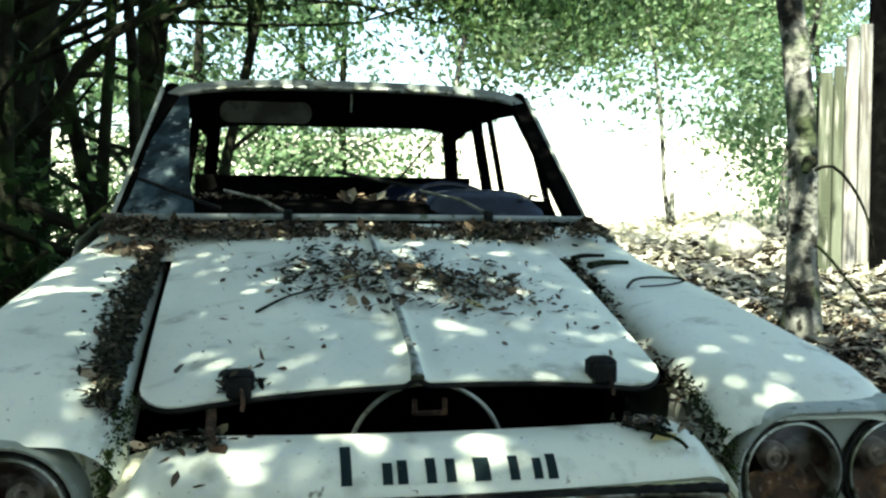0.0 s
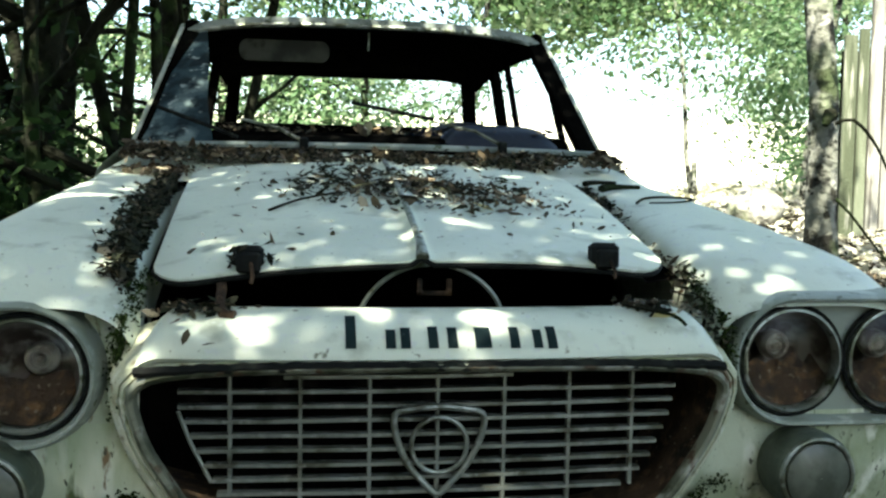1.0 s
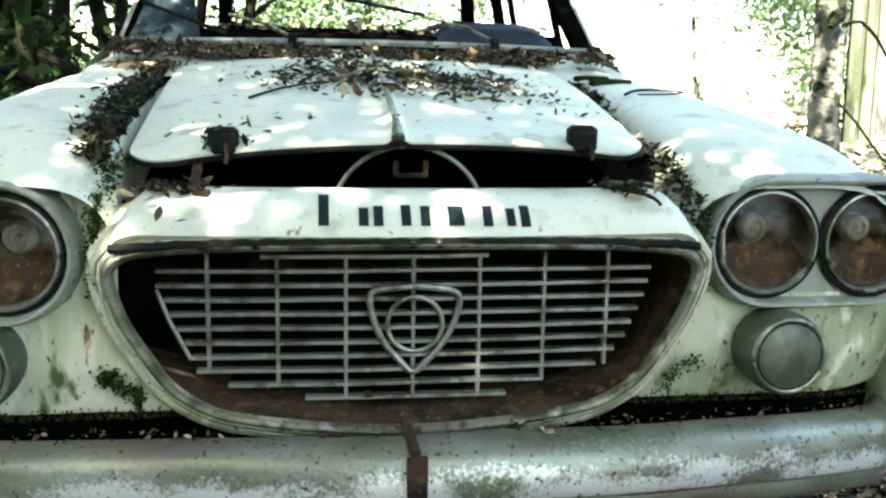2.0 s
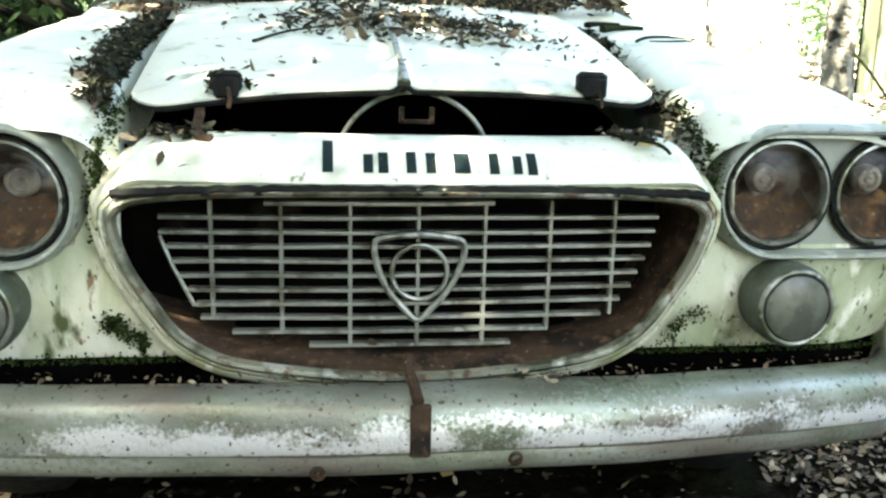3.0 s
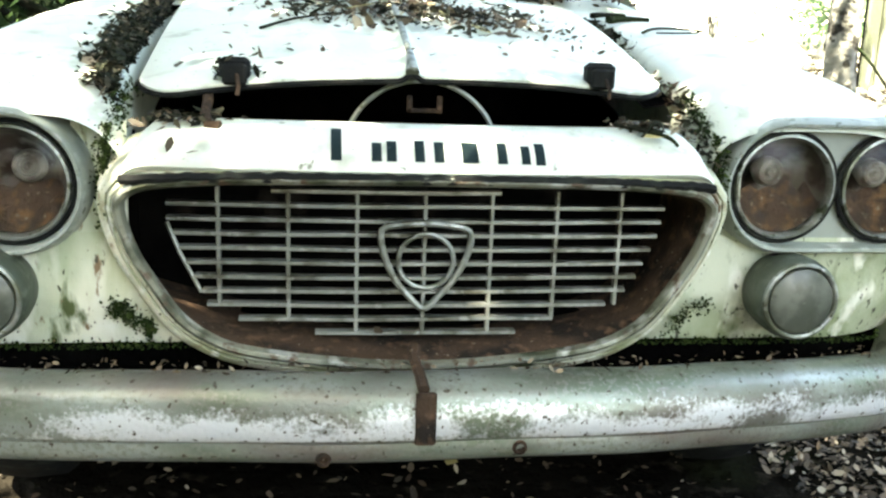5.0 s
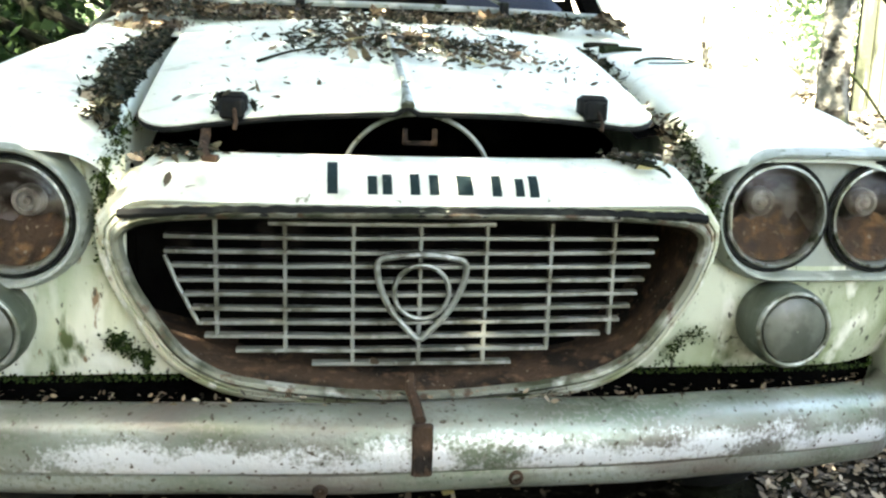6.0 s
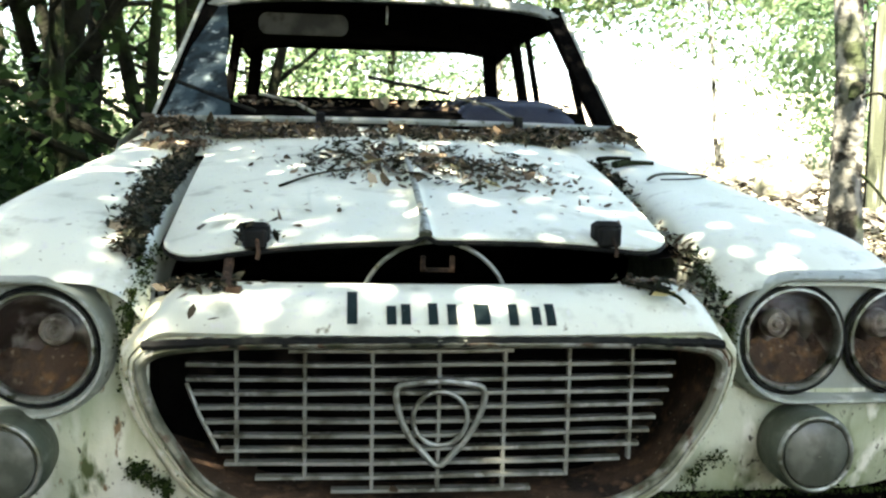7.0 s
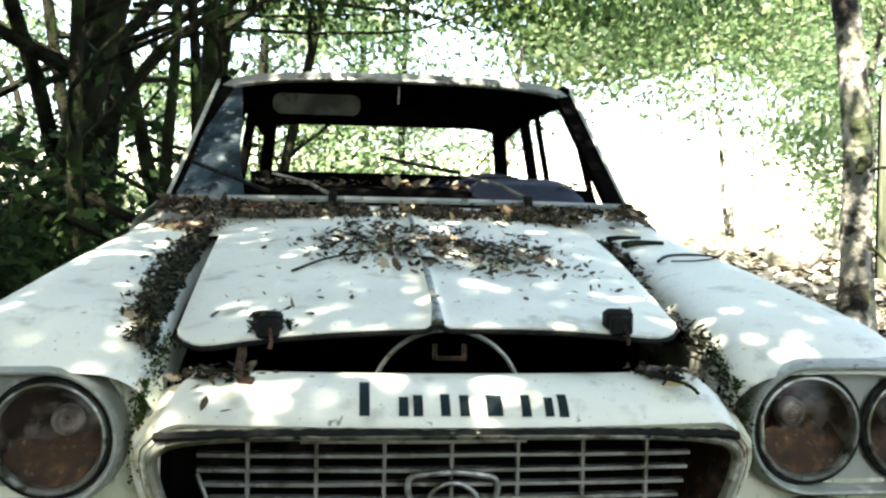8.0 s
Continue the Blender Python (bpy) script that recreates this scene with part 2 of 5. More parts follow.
LITTER = leaf_material("dead_leaves", [(0.02, 0.017, 0.012), (0.07, 0.05, 0.032), (0.05, 0.044, 0.034), (0.17, 0.125, 0.08), (0.40, 0.35, 0.26)], 0.1, 0.7, 0.2)
DEBRIS = leaf_material("rotting_leaves", [(0.006, 0.008, 0.006), (0.014, 0.017, 0.011), (0.028, 0.032, 0.02), (0.085, 0.075, 0.055)], 0.1, 0.8, 0.1)
# STRAW: pale blades that brighten the clearing by colour
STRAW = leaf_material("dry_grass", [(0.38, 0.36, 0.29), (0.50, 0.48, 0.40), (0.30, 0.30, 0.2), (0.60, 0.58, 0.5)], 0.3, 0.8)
YELLOW = leaf_material("yellow_leaf", [(0.38, 0.30, 0.10), (0.42, 0.36, 0.16)], 0.2, 0.6)
MOSS = leaf_material("moss", [(0.008, 0.014, 0.006), (0.018, 0.032, 0.010), (0.04, 0.062, 0.018)], 0.1, 0.9, 0.05)


# ---- mesh builders ----
def obj(name, verts, faces, mat, parent=None, label="", smooth=True):
    me = bpy.data.meshes.new(name)
    me.from_pydata([tuple(v) for v in verts], [], faces)
    me.materials.append(mat)
    bm = bmesh.new()
    bm.from_mesh(me)
    bmesh.ops.recalc_face_normals(bm, faces=bm.faces)
    for f in bm.faces:
        f.smooth = smooth
    for e in bm.edges:
        if len(e.link_faces) == 2 and e.calc_face_angle(0) > 0.7:
            e.smooth = False
    bm.to_mesh(me)
    bm.free()
    ob = new(name, me)
    if parent:
        ob.parent = parent
    if label:
        tagged(ob, label)
    return ob


def loft(rings, closed=True, cap=(False, False)):
    """Verts and faces of a skin over rings of equally many points."""
    n = len(rings[0])
    verts = [p for r in rings for p in r]
    faces = []
    for a in range(len(rings) - 1):
        for k in range(n if closed else n - 1):
            b = (k + 1) % n
            faces.append((a * n + k, a * n + b, (a + 1) * n + b, (a + 1) * n + k))
    if cap[0]:
        faces.append(tuple(range(n))[::-1])
    if cap[1]:
        faces.append(tuple((len(rings) - 1) * n + k for k in range(n)))
    return verts, faces


def join(*shapes):
    verts, faces = [], []
    for v, f in shapes:
        o = len(verts)
        verts += list(v)
        faces += [tuple(i + o for i in q) for q in f]
    return verts, faces


def tube(path, radius, sides=8, closed=False, taper=None):
    pts = [Vector(p) for p in path]
    rings = []
    n = len(pts)
    up = None
    for k, p in enumerate(pts):
        if closed:
            d = pts[(k + 1) % n] - pts[k - 1]
        else:
            d = pts[min(k + 1, n - 1)] - pts[max(k - 1, 0)]
        d.normalize()
        if up is None:
            up = Vector((0, 0, 1)) if abs(d.z) < 0.9 else Vector((1, 0, 0))
        s = d.cross(up).normalized()
        up = s.cross(d).normalized()
        r = radius if taper is None else radius * (1 + (taper - 1) * k / (n - 1))
        rings.append([p + (s * math.cos(a) + up * math.sin(a)) * r for a in [2 * math.pi * i / sides for i in range(sides)]])
    if closed:
        rings.append(rings[0])
        return loft(rings)
    return loft(rings, cap=(True, True))


def box(x0, x1, y0, y1, z0, z1, bev=0.003):
    """A box with chamfered edges."""
    b = min(bev, (x1 - x0) / 2.5, (y1 - y0) / 2.5, (z1 - z0) / 2.5)
    def ring(z, i):
        a0, a1, c0, c1 = x0 + i, x1 - i, y0 + i, y1 - i
        return [(a0 + b, c0, z), (a1 - b, c0, z), (a1, c0 + b, z), (a1, c1 - b, z), (a1 - b, c1, z), (a0 + b, c1, z), (a0, c1 - b, z), (a0, c0 + b, z)]
    return loft([ring(z0, b), ring(z0 + b, 0), ring(z1 - b, 0), ring(z1, b)], cap=(True, True))


def revolve(profile, cx, cz, sides=40):
    """Turned about the y axis through (cx, cz): profile of (radius, y)."""
    return loft([[(cx + r * math.cos(a), y, cz + r * math.sin(a)) for a in [2 * math.pi * i / sides for i in range(sides)]] for r, y in profile])


def resample(pts, n, closed=False):
    """n points evenly along a smooth curve through pts."""
    p = [Vector((*q, 0)) if len(q) == 2 else Vector(q) for q in pts]
    out = []
    m = len(p)
    seg = m if closed else m - 1
    for k in range(seg):
        a, b = p[k], p[(k + 1) % m]
        pa = p[k - 1] if closed or k > 0 else a
        nb = p[(k + 2) % m] if closed or k + 2 < m else b
        for i in range(12):
            t = i / 12
            out.append(0.5 * ((2 * a) + (b - pa) * t + (2 * pa - 5 * a + 4 * b - nb) * t * t + (3 * a - pa - 3 * b + nb) * t ** 3))
    out.append(p[0] if closed else p[-1])
    d = [0.0]
    for a, b in zip(out, out[1:]):
        d.append(d[-1] + (b - a).length)
    res = []
    for k in range(n):
        s = d[-1] * k / (n if closed else n - 1)
        i = min(max(1, int(np.searchsorted(d, s))), len(d) - 1)
        f = (s - d[i - 1]) / max(1e-9, d[i] - d[i - 1])
        res.append(out[i - 1].lerp(out[i], f))
    return res


def leaves(name, centres, sizes, mat, parent=None, flat=0.0, seed=1, slim=0.5, fine=False):
    """Many small folded leaves in one mesh. flat: 1 lies level, 0 turns every way."""
    rng = np.random.default_rng(seed)
    c = np.asarray(centres, dtype=float)
    n = len(c)
    nrm = rng.normal(size=(n, 3))
    nrm[:, 2] += flat * 6
    nrm /= np.linalg.norm(nrm, axis=1)[:, None]
    ax = np.cross(nrm, rng.normal(size=(n, 3)))
    ax /= np.linalg.norm(ax, axis=1)[:, None]
    sd = np.cross(nrm, ax)
    s = np.asarray(sizes)[:, None] * np.ones((n, 1))
    curl = rng.uniform(-0.25, 0.35, (n, 1))
    if fine:
        w1 = rng.uniform(0.7, 1.1, (n, 1)) * slim
        twist = rng.uniform(-0.25, 0.25, (n, 1))
        v = [c - ax * s * 0.5, c - ax * s * 0.18 + sd * s * w1 * 0.45 + nrm * s * curl * 0.35, c + ax * s * 0.2 + sd * s * w1 * 0.36 + nrm * s * (curl * 0.45 + twist * 0.3),
             c + ax * s * 0.5 + nrm * s * curl * 0.6, c + ax * s * 0.16 - sd * s * w1 * 0.40 + nrm * s * (curl * 0.45 - twist * 0.3), c - ax * s * 0.22 - sd * s * w1 * 0.42 + nrm * s * curl * 0.35]
        tris = [[0, 1, 2], [0, 2, 3], [0, 3, 4], [0, 4, 5]]
    else:
        v = [c - ax * s * 0.5, c + sd * s * slim * 0.5 + nrm * s * curl * 0.4 - ax * s * 0.05, c + ax * s * 0.5 + nrm * s * curl * 0.5,
             c - sd * s * slim * 0.5 + nrm * s * curl * 0.4 - ax * s * 0.05]
        tris = [[0, 1, 2], [0, 2, 3]]
    k, m = len(v), len(tris)
    v = np.stack(v, axis=1).reshape(-1, 3)
    idx = np.arange(n)[:, None] * k
    tri = np.concatenate([idx + np.array([q]) for q in tris], axis=1).reshape(-1)
    me = bpy.data.meshes.new(name)
    me.vertices.add(n * k)
    me.vertices.foreach_set("co", v.reshape(-1))
    me.loops.add(n * m * 3)
    me.loops.foreach_set("vertex_index", tri.astype(np.int32))
    me.polygons.add(n * m)
    me.polygons.foreach_set("loop_start", np.arange(0, n * m * 3, 3, dtype=np.int32))
    me.update(calc_edges=True)
    me.materials.append(mat)
    ob = new(name, me)
    if parent:
        ob.parent = parent
    return ob


# ---- ground ----
def ground_z(x, y):
    side = max(0.0, min(1.0, (x - 1.2) / 1.2))
    back = max(0.0, min(1.0, (y - 3.0) / 5.0))
    far = min(1.0, max(0.0, (x - 1.0) / 3.0))
    near_car = min(1.0, max(0.0, (1.7 - abs(x)) / 0.8)) * min(1.0, max(0.0, (5.5 - y) / 1.5))
    hill = -0.09 * near_car + 0.08 * max(0.0, y - 16.0) - 0.7 * max(0.0, min(1.0, (y - 8.0) / 3.0)) * min(1.0, max(0.0, x / 1.5))
    return hill + 0.45 * side * side * (3 - 2 * side) + 0.46 * back * far + 0.03 * noise.noise((x * 0.9, y * 0.9, 0)) + 0.012 * noise.noise((x * 4, y * 4, 3))


def build_ground():
    xs = [-400, -120, -40, -20] + [-12 + 0.25 * k for k in range(97)] + [20, 40, 120, 400]
    ys = [-400, -120, -40, -15] + [-6 + 0.25 * k for k in range(113)] + [30, 45, 120, 600]
    v, f = loft([[(x, y, ground_z(x, y)) for x in xs] for y in ys], closed=False)
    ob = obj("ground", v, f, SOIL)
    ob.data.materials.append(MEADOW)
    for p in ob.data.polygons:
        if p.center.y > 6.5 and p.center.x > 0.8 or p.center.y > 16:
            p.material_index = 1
    tagged(ob, "woodland floor of soil and fallen leaves", "ground", kind="structure")


build_ground()

# ---- the car ----
car = tagged(new("abandoned_car"), "abandoned pale green saloon car rusting under leaves", "car")
car.matrix_basis = pose(0, 0, 0, 0, 0.6, 0)


def part(name, shape, mat, parent=car, label="", smooth=True):
    return obj(name, shape[0], shape[1], mat, parent, label, smooth)


# hood
HY0, HY1 = 0.082, 1.11


def hood_half(v):
    w = 0.381 + 0.086 * v
    if v < 0.07:
        w -= 0.062 * (1 - math.sqrt(max(0, 1 - ((0.07 - v) / 0.07) ** 2)))
    if v > 0.93:
        w -= 0.07 * (1 - math.sqrt(max(0, 1 - ((v - 0.93) / 0.07) ** 2)))
    return w


def hood_z(x, y):
    v = (y - HY0) / (HY1 - HY0)
    u = abs(x) / 0.42
    ridge = 0.010 * math.exp(-(x / 0.011) ** 2)
    lip = 0.008 * max(0.0, 1 - v / 0.06) ** 2
    sag = (1 - v) * (0.014 * (x / 0.37) ** 2 - 0.008 * x / 0.37)
    return 0.797 - sag + 0.155 * v + 0.012 * math.sin(math.pi * v) - 0.020 * u ** 2.6 + ridge - lip


def build_hood():
    vs = [0, 0.004, 0.012, 0.025, 0.045, 0.07] + [0.1 + 0.83 * k / 22 for k in range(23)] + [0.95, 0.97, 0.985, 0.995, 1.0]
    us = sorted({k / 22 - 1 for k in range(45)} | {-0.06, -0.04, -0.03, -0.02, -0.01, 0.01, 0.02, 0.03, 0.04, 0.06, -0.995, 0.995})
    top, low = [], []
    for v in vs:
        y = HY0 + (HY1 - HY0) * v
        w = hood_half(v)
        row = [(u * w - 0.017 * (1 - v), y + 0.012 * (abs(u) ** 2) * (1 - v), hood_z(u * w, y)) for u in us]
        top.append(row)
        low.append([(x * 0.997, yy + 0.002, z - 0.008) for x, yy, z in row])
    n = len(us)
    tv, tf = loft(top, closed=False)
    lv, lf = loft(low, closed=False)
    loop = [k for k in range(n)] + [a * n + n - 1 for a in range(1, len(vs))] + [(len(vs) - 1) * n + k for k in range(n - 2, -1, -1)] + [a * n for a in range(len(vs) - 2, 0, -1)]
    o = len(tv)
    rim = [(loop[k], loop[(k + 1) % len(loop)], loop[(k + 1) % len(loop)] + o, loop[k] + o) for k in range(len(loop))]
    hood = part("hood", (tv + lv, tf + [tuple(i + o for i in q) for q in lf] + rim), PAINT, car, "pale green hood standing ajar with leaves on it")
    ridge = [(-0.017 * (1 - k / 20), HY0 + 0.012 + 0.98 * k / 20, hood_z(0, HY0 + 0.012 + 0.98 * k / 20) + 0.001) for k in range(21)]
    part("center_strip", tube(ridge, 0.0055, 8), TRIM, hood, "dull metal strip along the hood")
    tip = [(-0.017, HY0 - 0.004, hood_z(0, HY0) - 0.004), (-0.017, HY0 + 0.01, hood_z(0, HY0 + 0.01) + 0.002), (-0.016, HY0 + 0.05, hood_z(0, HY0 + 0.05) + 0.004)]
    part("strip_tip", tube(tip, 0.010, 10, taper=0.6), TRIM, hood, "worn metal tip of the strip")
    side = range(5, 0, -1)
    edge = [low[a][0] for a in side] + [low[0][k] for k in range(0, n, 2)] + [low[a][n - 1] for a in reversed(side)]
    edge = [(x, y, z + 0.001) for x, y, z in edge]
    part("edge_seal", tube(edge, 0.0045, 6), BLACK, hood, "perished seal along the front edge")
    for sx in (-1, 1):
        cx = 0.260 * sx - 0.002
        z0 = hood_z(cx + 0.016, 0.105)
        b = part("rubber_buffer", join(box(cx - 0.021, cx + 0.021, 0.086, 0.118, z0 - 0.006, z0 + 0.026, 0.006), box(cx - 0.016, cx + 0.018, 0.079, 0.092, z0 - 0.012, z0 + 0.018, 0.004)), BLACK, hood, "black rubber buffer at the hood corner")
        part("hook", tube([(cx + 0.004, 0.082, z0 + 0.004), (cx + 0.008, 0.068, z0 - 0.014), (cx + 0.006, 0.065, z0 - 0.024)], 0.003, 6), RUST, hood, "small rusty hook")


build_hood()

# nose panel and grille surround
SHIELD = [(0, 0.668), (0.12, 0.667), (0.25, 0.664), (0.345, 0.656), (0.388, 0.644), (0.406, 0.618), (0.393, 0.557), (0.366, 0.505), (0.335, 0.457), (0.298, 0.428), (0.245, 0.408), (0.12, 0.392), (0, 0.386)]
SHIELD_RING = resample(SHIELD + [(-x, z) for x, z in SHIELD[-2:0:-1]], 120, closed=True)
SHIELD_C = Vector((0, 0.54, 0))


def shield(off, dy, low=0.0):
    """The shield outline grown by off, set back by dy from its own plane; low: drawn in further along its lower edge."""
    n = len(SHIELD_RING)
    out = []
    for k, p in enumerate(SHIELD_RING):
        d = SHIELD_RING[(k + 1) % n] - SHIELD_RING[k - 1]
        nr = Vector((-d.y, d.x, 0)).normalized()
        if nr.dot(p - SHIELD_C) < 0:
            nr = -nr
        q = p + nr * (off - low * min(1.0, max(0.0, (0.47 - p.y) / 0.05)))
        out.append((q.x, -0.058 + 0.2 * q.x ** 2 + (0.668 - q.y) * 0.2 + dy, q.y))
    return out


def build_nose():
    rows = []
    prof = [(0.045, 0.727), (0.022, 0.7265), (0.0, 0.7225), (-0.022, 0.7145), (-0.039, 0.704), (-0.051, 0.692), (-0.058, 0.682), (-0.060, 0.674), (-0.054, 0.668), (-0.03, 0.664)]
    for k in range(61):
        u = -1 + k / 30
        row = []
        for i, (y, z) in enumerate(prof):
            v = i / (len(prof) - 1)
            w = 0.384 + 0.026 * v
            x = w * math.sin(u * math.pi / 2 * 0.62) / math.sin(math.pi / 2 * 0.62)
            e = max(0.0, abs(u) - 0.84) / 0.16
            drop = 0.070 * e ** 3.0 * (1 - v) + 0.018 * e ** 2 * v
            row.append((x + 0.012 * math.copysign(e * e, u) * (1 - v), y + 0.2 * x * x + 0.012 * e * e, z - drop))
        rows.append(row)
    nose = part("nose_panel", loft(rows, closed=False), PAINT, car, "pale nose panel over the grille with flaked paint")
    # green lettering drawn as plain upright bars
    def on_nose(x, z):
        for (ya, za), (yb, zb) in zip(prof[1:8], prof[2:9]):
            if zb <= z <= za:
                return ya + (yb - ya) * (za - z) / (za - zb) + 0.2 * x * x
        return -0.06
    for x0, x1, z0, z1 in ((-0.117, -0.106, 0.688, 0.7225), (-0.068, -0.058, 0.688, 0.709), (-0.050, -0.040, 0.688, 0.711), (-0.016, -0.006, 0.688, 0.712), (0.008, 0.018, 0.688, 0.711),
                           (0.042, 0.060, 0.688, 0.711), (0.086, 0.096, 0.687, 0.711), (0.116, 0.125, 0.687, 0.708), (0.134, 0.144, 0.686, 0.711)):
        x0, x1 = 1.06 * x0 - 0.0056, 1.06 * x1 - 0.0036
        s = []
        for z in [z0 + (z1 - z0) * k / 9 for k in range(10)]:
            y = on_nose((x0 + x1) / 2, z)
            s.append([(x0, y - 0.0022, z), (x1, y - 0.0022, z), (x1, y + 0.003, z - 0.001), (x0, y + 0.003, z - 0.001)])
        part("lettering_bar", loft(s, cap=(True, True)), LETTER, nose, "dark green painted bar")
    sur = part("grille_surround", loft([shield(0.055, 0.12), shield(0.036, 0.05), shield(0.027, 0.020), shield(0.020, 0.008), shield(0.014, 0.006), shield(0.0125, 0.012), shield(0.011, 0.006), shield(0.006, 0.001), shield(0.0, 0.008)]), SURROUND, car, "pale mossy surround of the grille opening")
    # black tube draws the dark gap line between nose and molding
    part("lip_gap_line", tube([(x, -0.0585 + 0.2 * x * x, 0.6655 - 0.011 * (abs(x) / 0.4) ** 3 + 0.0025 * noise.noise((x * 60, 0, 0))) for x in [-0.394 + 0.788 * k / 158 for k in range(159)]], 0.0068, 7), BLACK, sur, "uneven black line for the dark gap under the nose")
    part("trim_molding", loft([shield(0.004, 0.004), shield(0.001, -0.005), shield(-0.004, -0.008), shield(-0.009, -0.006), shield(-0.012, 0.002), shield(-0.012, 0.010)]), MOLDING, sur, "tarnished bright molding round the grille")
    def bent(ring, out):
        return [(x - out * min(1.0, max(0.0, (-x - 0.20) / 0.12)) * min(1.0, max(0.0, (z - 0.43) / 0.05)), y, z) for x, y, z in ring]
    part("inner_flange", loft([shield(-0.010, 0.004), bent(shield(-0.013, 0.014, 0.003), 0.004), bent(shield(-0.016, 0.045, 0.006), 0.022), bent(shield(-0.020, 0.080, 0.008), 0.040), bent(shield(-0.022, 0.16, 0.008), 0.075)]), RUST, sur, "rusted inner flange of the grille opening")


build_nose()


def build_grille():
    g = tagged(new("grille"), "")
    g.parent = car
    ends = [(-0.352, 0.355), (-0.352, 0.351), (-0.343, 0.346), (-0.336, 0.338), (-0.327, 0.328), (-0.316, 0.319), (-0.306, 0.303), (-0.300, 0.275), (-0.257, 0.19)]
    rows = [(0.632, -0.21, 0.11)] + [(0.6115 - 0.0205 * k, a, b) for k, (a, b) in enumerate(ends)]
    def gy(x):
        return 0.036 + 0.08 * x * x
    rows.append((0.427, -0.15, 0.14))
    for z, a, b in rows:
        n = 12
        sec = []
        for k in range(n + 1):
            x = a + (b - a) * k / n
            zz = z + 0.0015 * noise.noise((x * 6, z * 40, 0))
            y = gy(x)
            sec.append([(x, y, zz - 0.0022), (x, y, zz + 0.0022), (x, y + 0.004, zz + 0.0036), (x, y + 0.016, zz + 0.0026), (x, y + 0.016, zz - 0.0026), (x, y + 0.004, zz - 0.0036)])
        part("slat", loft(sec, cap=(True, True)), SLAT, g)
    for k in range(7):
        x = -0.283 + 0.0953 * k
        lo = 0.425 if abs(x) < 0.15 else (0.444 if abs(x) < 0.24 else 0.466)
        part("upright_bar", box(x - 0.0028, x + 0.0028, gy(x) + 0.001, gy(x) + 0.012, lo, 0.636, 0.0012), SLAT, g)
    part("edge_rod", tube([(-0.352, 0.05, 0.585), (-0.335, 0.05, 0.54), (-0.308, 0.05, 0.485)], 0.003, 6), SLAT, g)
    # plain shield emblem with a ring
    y = 0.026
    out = resample([(-0.058, 0.581), (-0.035, 0.588), (0.004, 0.591), (0.043, 0.587), (0.066, 0.578), (0.062, 0.545), (0.044, 0.51), (0.022, 0.484), (0.002, 0.467), (-0.018, 0.485), (-0.040, 0.512), (-0.056, 0.55)], 60, closed=True)
    em = part("emblem", tube([(p.x, y, p.y) for p in out], 0.0048, 8, closed=True), SLAT, g, "dull metal shield outline on the grille")
    part("ring", tube([(0.004 + 0.039 * math.cos(a), y - 0.001, 0.537 + 0.039 * math.sin(a)) for a in [2 * math.pi * k / 40 for k in range(40)]], 0.0035, 8, closed=True), SLAT, em)
    # radiator in near-black, standing for the shade behind the slats
    part("radiator", box(-0.46, 0.42, 0.17, 0.2, 0.36, 0.66), DARK, car, "radiator behind the grille, blackened as shade")


build_grille()

# engine bay seen through the gap, its shade put in as near-black
part("engine_bay", join(box(-0.36, 0.36, 0.19, 1.05, 0.55, 0.60), box(-0.37, 0.37, 1.05, 1.08, 0.55, 0.86)), DARK, car, "engine bay blackened as shade")
part("air_duct_ring", tube([(0.0 + 0.112 * math.cos(a), 0.10, 0.675 + 0.108 * math.sin(a)) for a in [math.pi * k / 30 for k in range(31)]], 0.0035, 8), TRIM, car, "pale wire arc in the hood gap")
part("latch_plate", join(box(-0.022, 0.028, 0.09, 0.1, 0.738, 0.744, 0.001), box(-0.022, -0.015, 0.09, 0.1, 0.738, 0.762, 0.001), box(0.021, 0.028, 0.09, 0.1, 0.738, 0.762, 0.001)), RUST, car, "rusty hood latch")
part("catch_strap", join(tube([(-0.300, 0.11, 0.758), (-0.297, 0.085, 0.748), (-0.295, 0.04, 0.735), (-0.288, 0.012, 0.722), (-0.272, 0.008, 0.722)], 0.007, 6)), RUST, car, "rusty hood catch strap")


# fenders
def fender_top(y):
    z = 0.776 + 0.122 * y + 0.012 * math.sin(min(1, max(0, y / 1.4)) * math.pi)
    if y < 0.22:
        z -= 1.35 * (0.22 - y) ** 2
    return z


def build_fender(s):
    rows = []
    ys = [0.028, 0.04, 0.06, 0.085, 0.115, 0.15, 0.19, 0.23] + [0.23 + 1.22 * k / 24 for k in range(1, 25)]
    for y in ys:
        v = (y - HY0) / (HY1 - HY0)
        xin = 0.405 + 0.085 * min(1.0, max(0, v))
        zt = fender_top(y)
        front = max(0.0, 1 - (y - 0.028) / 0.22)
        pts = [(xin + 0.012, zt - 0.16), (xin + 0.002, zt - 0.085), (xin + 0.004, zt - 0.050), (xin + 0.022, zt - 0.026), (xin + 0.05, zt - 0.010), (xin + 0.09, zt - 0.002), (0.60, zt), (0.65, zt - 0.003), (0.695, zt - 0.014), (0.735, zt - 0.036),
               (0.765, zt - 0.072), (0.785, zt - 0.125), (0.796, zt - 0.2), (0.80, 0.50), (0.795, 0.40), (0.78, 0.33)]
        pts = [(s * (x - 0.012 * front * front if x > 0.7 else x), y, z) for x, z in resample_xz(pts, 40)]
        rows.append(pts)
    part("fender", loft(rows, closed=False), PAINT, car, "pale front fender spotted with dirt")


def resample_xz(pts, n):
    return [(p.x, p.y) for p in resample(pts, n)]


